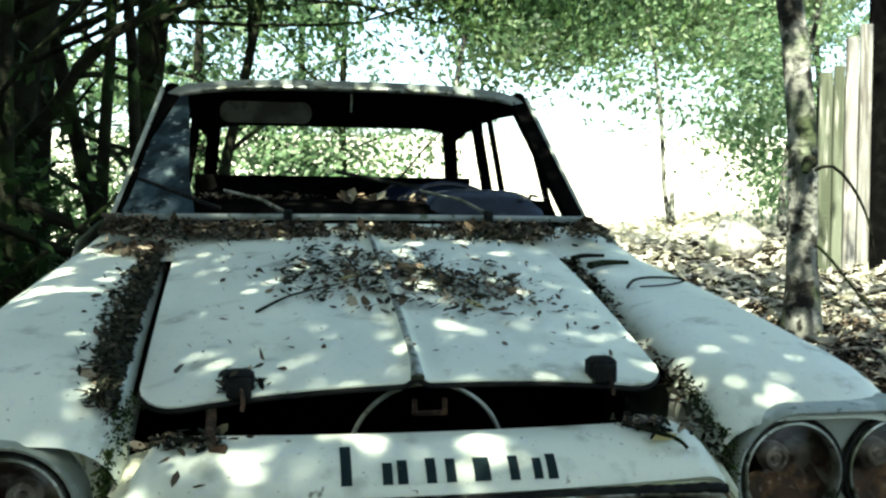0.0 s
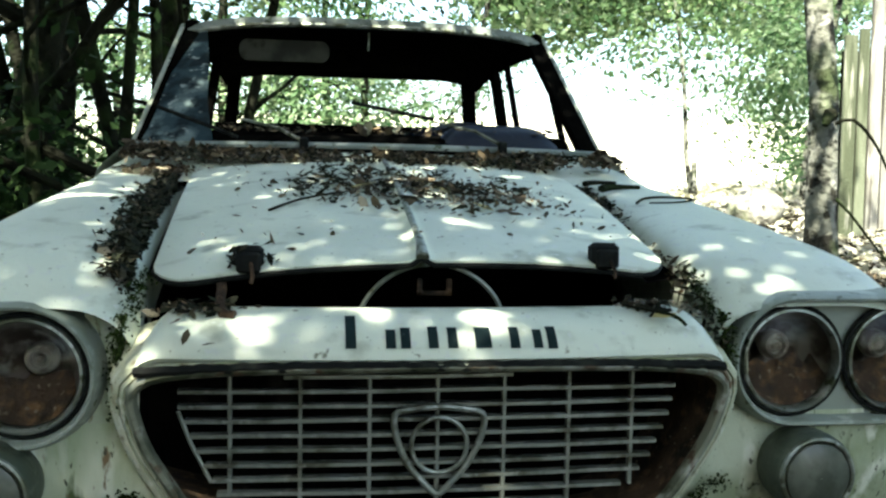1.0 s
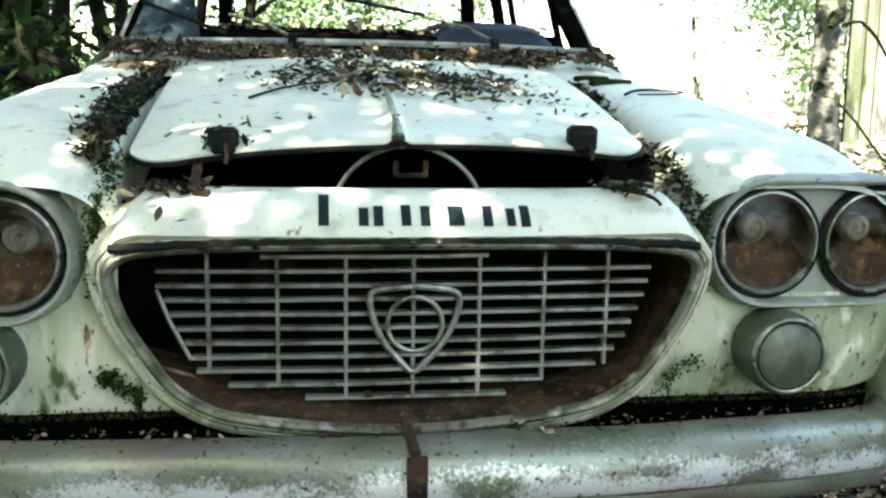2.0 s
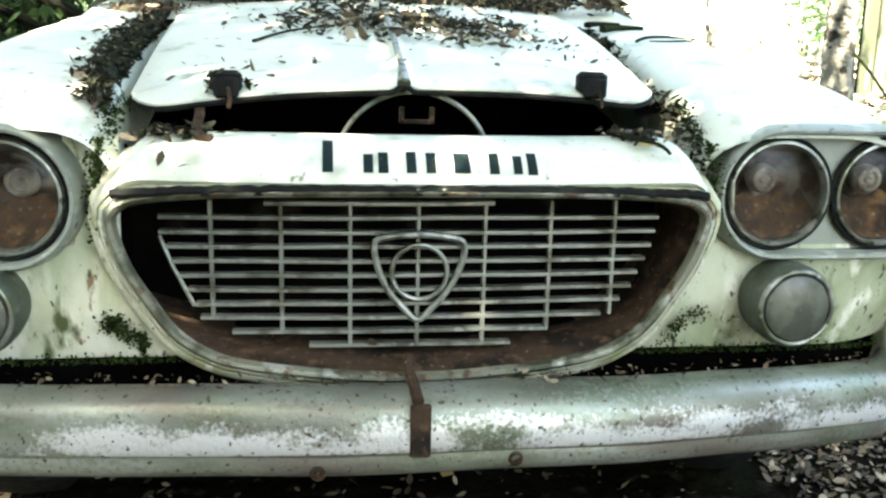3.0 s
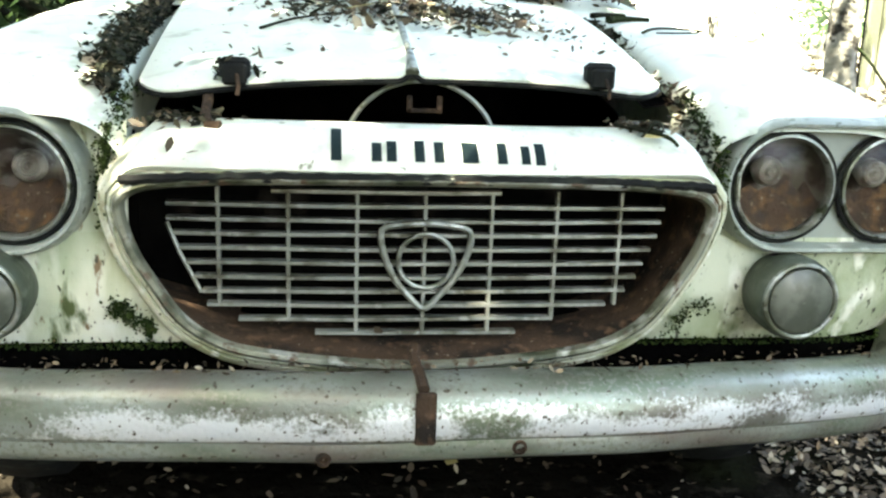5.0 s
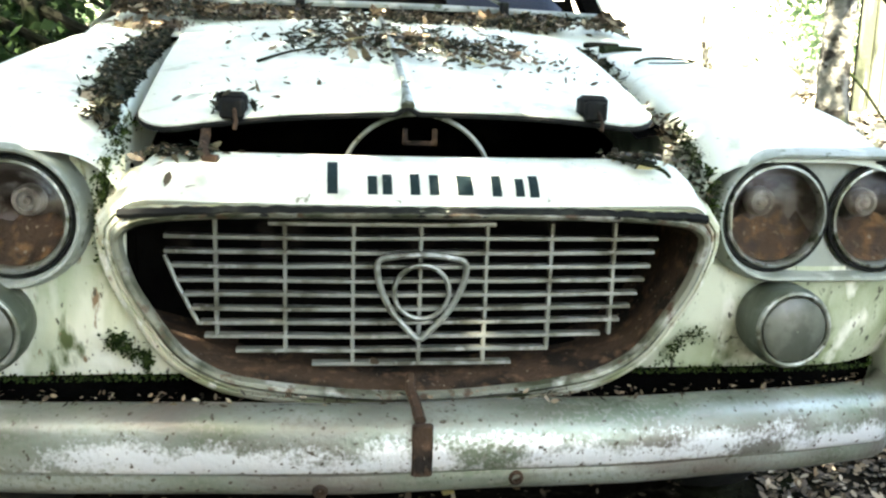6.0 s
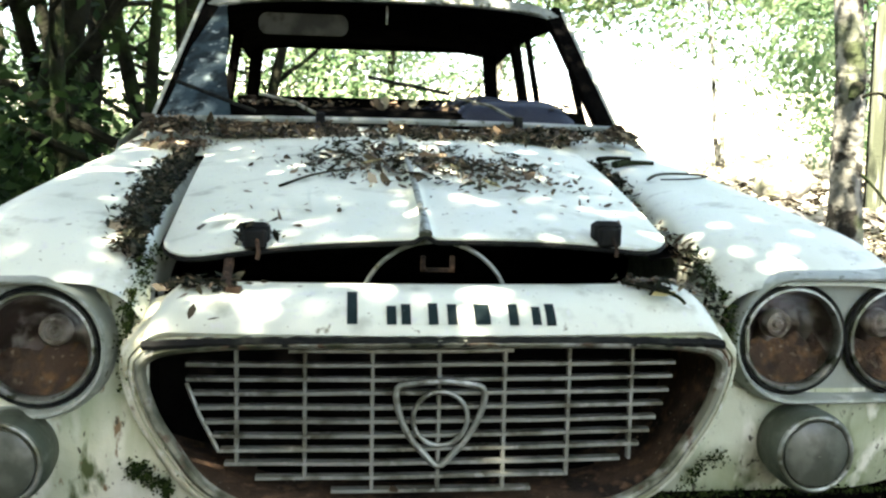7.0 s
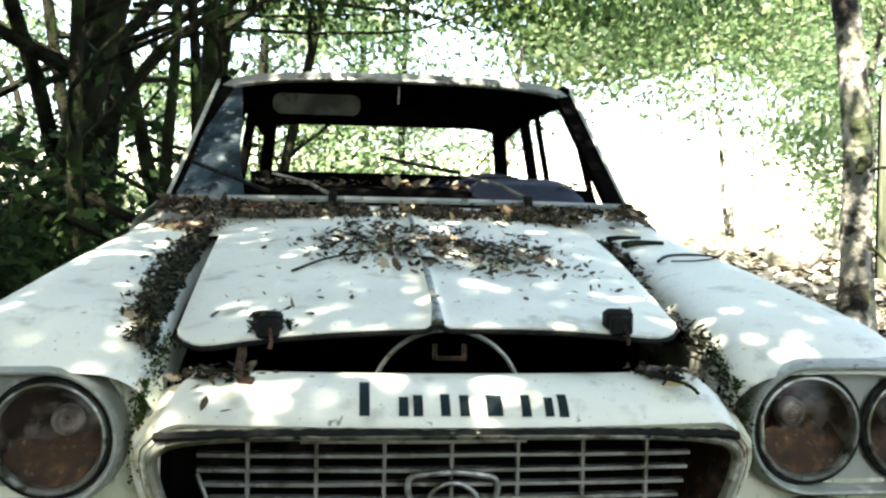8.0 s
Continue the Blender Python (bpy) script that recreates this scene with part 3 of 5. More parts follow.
def stadium(cx0, cx1, cz, r, y, n=18):
    pts = []
    for k in range(n + 1):
        a = -math.pi / 2 + math.pi * k / n
        pts.append((cx1 + r * math.cos(a), y, cz + r * math.sin(a)))
    for k in range(n + 1):
        a = math.pi / 2 + math.pi * k / n
        pts.append((cx0 + r * math.cos(a), y, cz + r * math.sin(a)))
    return pts


def build_lamps(s):
    a, b, cz = (0.548, 0.716, 0.638) if s < 0 else (0.531, 0.699, 0.648)
    def ring(r, y):
        return [(s * x, yy + 0.10 * max(0, x - 0.62) ** 2 * 4, z) for x, yy, z in stadium(a, b, cz, r, y)]
    pod = part("lamp_bezel", loft([ring(0.102, 0.12), ring(0.1015, 0.06), ring(0.0995, 0.040), ring(0.097, 0.028), ring(0.0935, 0.022), ring(0.0900, 0.023), ring(0.0875, 0.029), ring(0.0855, 0.046), ring(0.0835, 0.054)]), GREYPOD, car, "grey double headlamp bezel")
    plates = []
    for cx in (a, b):
        inner, outer = [], []
        for k in range(49):
            t = 2 * math.pi * k / 48
            dx, dz = math.cos(t), math.sin(t)
            toward = dx if cx == a else -dx
            d = 0.0845
            if toward > 0:
                d = min(0.0845 / max(1e-6, abs(dz)), 0.5 * (b - a) / toward)
            for ring_pts, q in ((inner, 0.076), (outer, max(d, 0.077))):
                x = cx + q * dx
                ring_pts.append((s * x, 0.052 + 0.4 * max(0, x - 0.62) ** 2, cz + q * dz))
        plates.append(loft([inner, outer], closed=False))
    part("bezel_plate", join(*plates), GREYPOD, pod, "grey plate between the headlamps")
    for cx in (a, b):
        x = s * cx
        off = -0.012 if s > 0 else 0.016
        y0 = 0.036 + 0.4 * max(0, cx - 0.62) ** 2
        lamp = part("headlamp", revolve([(0.079, y0 + 0.03), (0.0795, y0 + 0.006), (0.077, y0 - 0.002), (0.0735, y0 - 0.003), (0.071, y0 + 0.002), (0.0705, y0 + 0.012)], x, cz), TRIM, car, "round headlamp with a tarnished rim")
        # black tube stands in for the shadow gap between lamp and bezel
        part("seal", tube([(x + 0.0815 * math.cos(t), y0 + 0.006, cz + 0.0815 * math.sin(t)) for t in [2 * math.pi * k / 40 for k in range(40)]], 0.0038, 7, closed=True), BLACK, lamp, "black ring for the shadow gap round the lamp")
        part("reflector", revolve([(0.0705, y0 + 0.012), (0.062, y0 + 0.034), (0.048, y0 + 0.055), (0.028, y0 + 0.068), (0.001, y0 + 0.072)], x, cz), REFLECTOR, lamp, "tarnished and rust-stained reflector")
        part("bulb_cap", revolve([(0.001, y0 + 0.025), (0.005, y0 + 0.024), (0.0075, y0 + 0.030), (0.0115, y0 + 0.030), (0.0135, y0 + 0.023), (0.018, y0 + 0.023), (0.0215, y0 + 0.030), (0.0225, y0 + 0.042), (0.012, y0 + 0.068)], x + off, cz + 0.018, 28), BULB, lamp, "small round bulb cap")
        part("bulb_ring", tube([(x + off + 0.019 * math.cos(t), y0 + 0.032, cz + 0.018 + 0.017 * math.sin(t)) for t in [2 * math.pi * k / 24 for k in range(24)]], 0.002, 6, closed=True), TRIM, lamp)
        silt = []
        for k in range(17):
            t = radians(-158 + 136 * k / 16)
            ex, ez = 0.0695 * math.cos(t), 0.0695 * math.sin(t)
            top = -0.010 + 0.012 * noise.noise((k * 0.4, x * 9, 1)) + (0.008 if k > 9 else 0)
            silt.append([(x + ex * (1 - 0.16 * f), y0 + 0.013 + 0.034 * f ** 0.8, cz + ez + (top - ez) * f + 0.002 * noise.noise((k, f * 9, 5))) for f in (0, 0.15, 0.35, 0.6, 0.85, 1.0)])
        part("silt", loft(silt, closed=False), RUSTLENS, lamp, "rusty silt lying in the lamp")
        lens = part("lens", revolve([(0.0705, y0 + 0.004), (0.05, y0 - 0.004), (0.025, y0 - 0.008), (0.0005, y0 - 0.009), (0.0005, y0 - 0.007), (0.025, y0 - 0.006), (0.05, y0 - 0.002), (0.0705, y0 + 0.006)], x, cz), LENS, lamp, "clear old lamp glass")
        lens.visible_shadow = False


def build_fog(s):
    x, z = (-0.584, 0.493) if s < 0 else (0.549, 0.489)
    y = -0.014
    fog = part("fog_lamp", revolve([(0.001, 0.075), (0.045, 0.072), (0.058, 0.055), (0.0615, 0.03), (0.062, y + 0.02), (0.0605, y + 0.006), (0.056, y)], x, z), FOGBODY, car, "round fog lamp with grimy lens")
    part("rim", tube([(x + 0.054 * math.cos(t), y, z + 0.054 * math.sin(t)) for t in [2 * math.pi * k / 40 for k in range(40)]], 0.0042, 8, closed=True), TRIM, fog)
    part("lens", revolve([(0.0515, y + 0.006), (0.0495, y + 0.004), (0.048, y - 0.003), (0.042, y - 0.006), (0.02, y - 0.010), (0.0005, y - 0.011)], x, z), FOGGLASS, fog, "grimy grey fog lens")


def build_front_panel(s):
    rows = []
    for k in range(25):
        row = []
        for i in range(13):
            z = 0.405 + 0.165 * i / 12
            x_in = float(np.interp(z, [0.40, 0.43, 0.457, 0.505, 0.557, 0.618, 0.7], [0.27, 0.325, 0.35, 0.38, 0.408, 0.42, 0.425]))
            x = x_in + (0.795 - x_in) * k / 24
            y = 0.052 + 0.9 * max(0, x - 0.63) ** 2 * (1 + 2 * max(0, 0.56 - z) / 0.16) + 0.25 * max(0, 0.47 - z)
            y += 0.004 * noise.noise((x * 9, z * 9, s))
            row.append((s * x, y, z))
        rows.append(row)
    strip = [[(s * x, 0.058 + 0.02 * (z - 0.55) / 0.17, z) for x in (0.405, 0.425, 0.45, 0.478)] for z in [0.55 + 0.17 * k / 8 for k in range(9)]]
    part("front_panel", join(loft(rows, closed=False), loft(strip, closed=False)), PAINT_LOW if s < 0 else PAINT_MOSSY, car, "pale mossy panel under the headlamps")


def build_gutter(s):
    rows = []
    for k in range(25):
        y = 0.20 + 1.08 * k / 24
        v = min(1.0, (y - HY0) / (HY1 - HY0))
        xi = 0.355 + 0.09 * v
        zt = fender_top(y)
        rows.append([(s * xi, y, zt - 0.06), (s * (xi + 0.05), y, zt - 0.052), (s * (xi + 0.10), y, zt - 0.042), (s * (xi + 0.16), y, zt - 0.035)])
    # near-black so the gutter reads as shade beside the hood
    part("gutter", loft(rows, closed=False), DARK, car, "gutter beside the hood, blackened as shade")


for side in (-1, 1):
    build_gutter(side)
    build_fender(side)
    build_lamps(side)
    build_fog(side)
    build_front_panel(side)


def build_bumper():
    prof = [(0.075, 0.405), (0.06, 0.417), (0.035, 0.416), (0.014, 0.404), (0.004, 0.385), (0.0, 0.362), (0.002, 0.343), (0.008, 0.337), (0.006, 0.330), (0.010, 0.312), (0.022, 0.304), (0.05, 0.302)]
    rows = []
    for k in range(81):
        x = -0.80 + 1.6 * k / 80
        e = max(0, abs(x) - 0.70) / 0.10
        y = -0.118 + 0.215 * x * x + 0.07 * e * e
        lift = 0.003 * noise.noise((x * 5, 0, 0)) - 0.010 - 0.049 * x * x
        rows.append([(x, y + a, z + lift) for a, z in resample_xz(prof, 26)])
    for sx, xs in ((-1, -0.80), (1, 0.80)):
        end = []
        base = rows[0] if sx < 0 else rows[-1]
        for j in range(1, 9):
            end.append([(xx + sx * 0.012 * math.sin(j / 8 * 1.5), yy + 0.05 * j, zz) for xx, yy, zz in base])
        rows = end[::-1] + rows if sx < 0 else rows + end
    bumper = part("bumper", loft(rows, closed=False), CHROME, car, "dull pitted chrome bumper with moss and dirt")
    part("bracket", join(tube([(-0.012, -0.012, 0.425), (-0.014, -0.03, 0.412), (-0.012, -0.06, 0.410), (-0.008, -0.11, 0.399)], 0.008, 6), box(-0.019, 0.008, -0.122, -0.112, 0.326, 0.398, 0.002)), RUST, bumper, "rusty centre bracket on the bumper")
    for x, z in ((0.123, 0.315), (-0.137, 0.303)):
        y = -0.115 + 0.215 * x * x
        part("bolt", revolve([(0.011, y + 0.008), (0.010, y + 0.001), (0.0065, y - 0.001), (0.006, y + 0.004), (0.001, y + 0.004)], x, z, 16), RUST, bumper, "rusty bolt hole")
    # near-black sheets added where only shade shows behind lamps and bumper
    for s in (-1, 1):
        part("inner_wing", box(min(s * 0.41, s * 0.79), max(s * 0.41, s * 0.79), 0.15, 0.16, 0.3, 0.70), DARK, car, "inner wing sheet blackened as shade behind the lamps")
    part("lower_apron", box(-0.72, 0.72, 0.10, 0.13, 0.28, 0.44), DARK, car, "apron sheet blackened as shade behind the bumper")


build_bumper()


# wheels
def build_wheel(x, y):
    sx = 1 if x > 0 else -1
    prof = [(0.20, 0.0), (0.27, 0.005), (0.295, 0.03), (0.30, 0.085), (0.295, 0.14), (0.27, 0.165), (0.20, 0.17)]
    rings = [[(x - sx * d, y + r * math.cos(a), 0.205 + r * math.sin(a)) for a in [2 * math.pi * k / 36 for k in range(36)]] for r, d in prof]
    wheel = part("wheel", loft(rings), BLACK, car, "flat black tyre on the forest floor")
    part("rim", loft([[(x - sx * d, y + r * math.cos(a), 0.205 + r * math.sin(a)) for a in [2 * math.pi * k / 36 for k in range(36)]] for r, d in [(0.2, 0.0), (0.19, 0.03), (0.1, 0.02), (0.01, 0.01)]]), RUST, wheel)


for wx in (-0.81, 0.81):
    for wy in (0.71, 3.4):
        build_wheel(wx, wy)

# cabin
def ws_base(u):
    return Vector((0.66 * u, 1.27 + 0.11 * u * u, 1.000 - 0.004 * u * u))


def ws_top(u):
    return Vector((0.57 * u, 1.74 + 0.06 * u * u, 1.405 - 0.030 * u ** 4))


def roof_pt(u, v):
    """u across, v from the windscreen to the rear window."""
    a = ws_top(u) + Vector((0.016 * u, -0.01, 0.012))
    b = Vector((0.575 * u, 3.02, 1.425 - 0.045 * u ** 4))
    p = a.lerp(b, v)
    p.z += 0.030 * math.sin(math.pi * v) + 0.008
    e = max(0, abs(u) - 0.86) / 0.14
    p.z -= 0.022 * e * e
    return p


def build_cabin():
    cowl = []
    for k in range(31):
        u = -1 + k / 15
        base = ws_base(u)
        row = []
        for i in range(8):
            v = i / 7
            y0 = 1.04
            x = (0.70 + (0.67 - 0.70) * v) * u
            row.append((x, y0 + (base.y + 0.02 - y0) * v, 0.900 + (base.z - 0.018 - 0.900) * v ** 0.8 - 0.01 * abs(u) ** 3))
        cowl.append(row)
    part("cowl", loft(cowl, closed=False), PAINT, car, "pale cowl below the windscreen buried in leaves")
    us = [-1 + k / 15 for k in range(31)]
    part("windscreen_base_trim", tube([ws_base(u) + Vector((0, -0.010, 0.0)) for u in us], 0.008, 8), ROOFPAINT, car, "pale trim along the windscreen base")
    part("windscreen_seal", tube([ws_top(u) + Vector((0, -0.006, -0.004)) for u in us], 0.008, 8), TRIM, car, "dull bright windscreen surround")
    top = [[roof_pt(u, v / 16) for u in us] for v in range(17)]
    low = [[p - Vector((0, 0, 0.03)) for p in r] for r in top]
    n = len(us)
    tv, tf = loft(top, closed=False)
    lv, lf = loft(low, closed=False)
    rims = loft([top[0], low[0]], closed=False)
    rims2 = loft([top[-1], low[-1]], closed=False)
    sides = [loft([[r[k] for r in top], [r[k] for r in low]], closed=False) for k in (0, -1)]
    part("roof", join((tv, tf), rims, rims2, *sides), ROOFPAINT, car, "pale weathered roof")
    # headliner, linings, frames and dash are near-black to put in cabin shade
    part("headliner", join(loft([[p - Vector((0, -0.01, 0.034)) for p in r] for r in top], closed=False)), DARK, car, "headliner blackened as cabin shade")
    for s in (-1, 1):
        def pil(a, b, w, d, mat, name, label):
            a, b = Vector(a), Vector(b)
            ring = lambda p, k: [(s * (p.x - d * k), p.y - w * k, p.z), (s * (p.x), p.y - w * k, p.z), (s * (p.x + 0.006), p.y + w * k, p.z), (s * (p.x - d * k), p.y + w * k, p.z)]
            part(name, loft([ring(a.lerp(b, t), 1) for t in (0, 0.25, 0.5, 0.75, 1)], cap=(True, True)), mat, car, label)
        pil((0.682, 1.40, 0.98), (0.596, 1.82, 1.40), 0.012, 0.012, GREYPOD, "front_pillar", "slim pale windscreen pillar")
        pil((0.670, 1.41, 0.98), (0.584, 1.83, 1.39), 0.03, 0.05, DARK, "pillar_lining", "windscreen pillar lining blackened as shade")
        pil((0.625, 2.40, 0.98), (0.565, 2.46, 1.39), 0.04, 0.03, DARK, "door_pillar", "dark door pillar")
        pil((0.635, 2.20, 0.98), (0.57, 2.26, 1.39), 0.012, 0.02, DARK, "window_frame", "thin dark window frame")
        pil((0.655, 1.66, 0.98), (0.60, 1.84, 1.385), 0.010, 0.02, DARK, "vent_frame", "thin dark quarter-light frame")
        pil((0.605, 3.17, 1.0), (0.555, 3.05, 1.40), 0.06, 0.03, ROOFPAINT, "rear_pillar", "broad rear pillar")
        pil((0.60, 3.06, 1.0), (0.55, 2.95, 1.39), 0.045, 0.05, DARK, "rear_pillar_lining", "rear pillar lining blackened as shade")
        rows = []
        for k in range(21):
            y = 1.38 + 3.0 * k / 20
            zb = 1.005
            rows.append([(s * x, y, z) for x, z in ((0.60, zb - 0.03), (0.655, zb), (0.70, zb - 0.02), (0.76, 0.93), (0.80, 0.80), (0.805, 0.55), (0.78, 0.30))])
        part("body_side", loft(rows, closed=False), PAINT, car, "pale doors and body side")
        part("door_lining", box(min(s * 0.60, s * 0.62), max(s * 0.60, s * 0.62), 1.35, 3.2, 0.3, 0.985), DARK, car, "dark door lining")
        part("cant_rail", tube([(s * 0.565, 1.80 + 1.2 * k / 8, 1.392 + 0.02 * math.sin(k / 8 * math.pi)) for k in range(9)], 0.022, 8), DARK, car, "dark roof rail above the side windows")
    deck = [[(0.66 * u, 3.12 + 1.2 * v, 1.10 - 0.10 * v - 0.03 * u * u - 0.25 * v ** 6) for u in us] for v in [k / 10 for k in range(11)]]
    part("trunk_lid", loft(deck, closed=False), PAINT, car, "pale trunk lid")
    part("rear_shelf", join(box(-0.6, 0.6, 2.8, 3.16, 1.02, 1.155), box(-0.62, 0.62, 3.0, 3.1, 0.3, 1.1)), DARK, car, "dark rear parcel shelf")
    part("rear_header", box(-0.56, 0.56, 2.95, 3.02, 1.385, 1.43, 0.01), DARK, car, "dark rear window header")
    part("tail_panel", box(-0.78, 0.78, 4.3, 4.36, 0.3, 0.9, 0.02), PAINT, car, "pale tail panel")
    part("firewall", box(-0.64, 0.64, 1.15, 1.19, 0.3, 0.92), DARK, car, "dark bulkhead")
    part("cabin_floor", box(-0.74, 0.74, 0.2, 4.3, 0.26, 0.30), DARK, car, "underbody blackened as shade")
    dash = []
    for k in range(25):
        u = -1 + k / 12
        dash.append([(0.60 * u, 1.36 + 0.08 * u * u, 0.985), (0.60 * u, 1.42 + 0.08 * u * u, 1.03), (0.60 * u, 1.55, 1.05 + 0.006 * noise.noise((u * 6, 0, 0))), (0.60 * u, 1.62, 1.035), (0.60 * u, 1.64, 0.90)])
    part("dashboard", loft(dash, closed=False), DARK, car, "dashboard blackened as cabin shade, strewn with debris")
    # front seats; the left backrest carries cabin shade as near-black
    for cx in (-0.31, 0.33):
        rings = []
        for k in range(15):
            t = k / 14
            z = 0.55 + 0.565 * t
            w = 0.27 * (1 - 0.55 * max(0, t - 0.72) ** 2 / 0.08)
            d = 0.075 * (1 - 0.75 * max(0, t - 0.8) / 0.2)
            y = 2.16 + 0.16 * t
            rings.append([(cx + w * math.copysign(abs(math.cos(a)) ** 0.45, math.cos(a)), y + d * math.sin(a), z) for a in [2 * math.pi * i / 28 for i in range(28)]])
        part("seat_backrest", loft(rings, cap=(True, True)), VINYL if cx > 0 else DARK, car, "dusty blue vinyl seat backrest" if cx > 0 else "seat backrest blackened as cabin shade")
        part("seat_cushion", box(cx - 0.27, cx + 0.27, 1.75, 2.2, 0.4, 0.58, 0.04), VINYL, car, "dusty blue vinyl seat cushion")
    bin_rows = []
    for k in range(17):
        u = -1 + k / 8
        e = max(0.0, 1 - abs(u) ** 5)
        x = 0.37 + 0.175 * u
        bin_rows.append([(x, 1.40, 1.0), (x, 1.43, 1.02 + 0.035 * e), (x, 1.49, 1.03 + 0.050 * e), (x, 1.57, 1.03 + 0.053 * e), (x, 1.64, 1.02 + 0.035 * e), (x, 1.67, 0.98)])
    part("instrument_hood", loft(bin_rows, closed=False), VINYL, car, "dusty dark blue padded instrument hood")
    part("steering_wheel", tube([(0.33 + 0.20 * math.cos(a), 1.78 + 0.08 * math.sin(a), 0.955 + 0.15 * math.sin(a)) for a in [2 * math.pi * k / 40 for k in range(40)]], 0.011, 8, closed=True), VINYL, car, "thin dark blue steering wheel")
    def visor_ring(y, inset):
        out = []
        for cx, cz, a0 in ((-0.155, 1.338, 0), (-0.39, 1.338, 90), (-0.39, 1.327, 180), (-0.155, 1.327, 270)):
            for k in range(7):
                a = math.radians(a0 + 15 * k)
                out.append((cx + (0.030 - inset) * math.cos(a), y, cz + (0.030 - inset) * math.sin(a)))
        return out
    part("sun_visor", loft([visor_ring(1.845, 0.006), visor_ring(1.847, 0.001), visor_ring(1.858, 0.001), visor_ring(1.860, 0.006)], cap=(True, True)), VISOR, car, "grey sun visor folded down")
    part("mirror_stem", tube([(0.0, 1.79, 1.40), (0.002, 1.80, 1.375), (0.0, 1.80, 1.335)], 0.004, 6), TRIM, car, "bare mirror stem")
    # the pane that is left at the passenger side
    pane = []
    for k in range(9):
        f = k / 8
        pane.append([ws_base(-0.985 + 0.30 * f + 0.012 * math.sin(k + v)).lerp(ws_top(-0.985 + 0.085 * f), v / 8) for v in range(9)])
    part("windscreen_pane", loft(pane, closed=False), DIRTYGLASS, car, "grimy piece of windscreen glass still in its frame")
    # wipers
    def wiper(pivot, elbow, tip, a, b, label):
        w = part("wiper", tube([pivot, elbow, tip], 0.006, 6, taper=0.6), TRIM, car, label)
        part("blade", tube([a, b], 0.006, 6), BLACK, w)
        part("spindle", box(pivot[0] - 0.012, pivot[0] + 0.012, pivot[1] - 0.012, pivot[1] + 0.012, pivot[2] - 0.03, pivot[2] + 0.012, 0.004), BLACK, w)
    wiper((0.345, 1.265, 1.01), (0.27, 1.29, 1.05), (0.16, 1.32, 1.075), (-0.07, 1.36, 1.125), (0.16, 1.33, 1.082), "wiper arm standing out over the missing glass")
    wiper((-0.20, 1.255, 1.008), (-0.27, 1.29, 1.045), (-0.37, 1.33, 1.07), (-0.38, 1.33, 1.02), (-0.60, 1.37, 1.10), "wiper arm resting on the grimy pane")


build_cabin()

# ---- the woodland ----
def limb(start, heading, length, radius, bend=0.25, steps=7, seed=0, sides=7, taper=0.35):
    rng = random.Random(seed)
    p, d = Vector(start), Vector(heading).normalized()
    pts = [p.copy()]
    for _ in range(steps):
        d = (d + Vector((rng.uniform(-bend, bend), rng.uniform(-bend, bend), rng.uniform(-bend * 0.4, bend * 0.5)))).normalized()
        p = p + d * (length / steps)
        pts.append(p.copy())
    return tube(pts, radius, sides, taper=taper), pts


def clump(rng, centre, spread, n):
    return np.asarray(centre) + rng.normal(size=(n, 3)) * np.asarray(spread)


def tree(name, label, base, height, radius, lean=(0, 0), crown=(), n_leaf=3000, leaf=0.09, mat=BARK, seed=1, limbs=6, bare=0.35, branch=0.35, foliage=None):
    """A tapered trunk with limbs and a crown of leaf clumps at the limb ends and at the given places."""
    rng = random.Random(seed)
    nr = np.random.default_rng(seed)
    t = tagged(new(name), label, "tree")
    t.matrix_basis = pose(*base)
    shape, pts = limb((0, 0, -0.1), (lean[0], lean[1], 1), height, radius, 0.07, 12, seed, 10, 0.3)
    flare = tube([(0, 0, -0.12), (0, 0, 0.12), (0, 0, 0.35)], radius * 1.5, 10, taper=0.62)
    limbs_made, ends = [], []
    for k in range(limbs):
        p = pts[min(len(pts) - 1, 1 + int(len(pts) * (bare + (1 - bare) * k / max(1, limbs)) * 0.95))]
        a = rng.uniform(0, 6.28)
        sh, lp = limb(p, (math.cos(a), math.sin(a), rng.uniform(0.1, 0.8)), height * rng.uniform(branch * 0.6, branch * 1.2), radius * 0.4, 0.3, 7, seed * 31 + k, 6, 0.2)
        limbs_made.append(sh)
        ends += lp[2:]
    part("trunk", join(shape, flare), mat, t)
    for sh in limbs_made:
        part("limb", sh, mat, t)
    cs = []
    per = max(1, n_leaf // max(1, len(ends)))
    for e in ends:
        cs.append(clump(nr, e, (0.28, 0.28, 0.2), per))
    for c, spread, n in crown:
        cs.append(clump(nr, np.asarray(c) - np.asarray(base), spread, n))
    c = np.concatenate(cs)
    tagged(t, group=label)
    ob = leaves("crown", c, nr.uniform(leaf * 0.6, leaf * 1.3, len(c)), foliage or GREEN, t, 0.1, seed, 0.6)
    return t


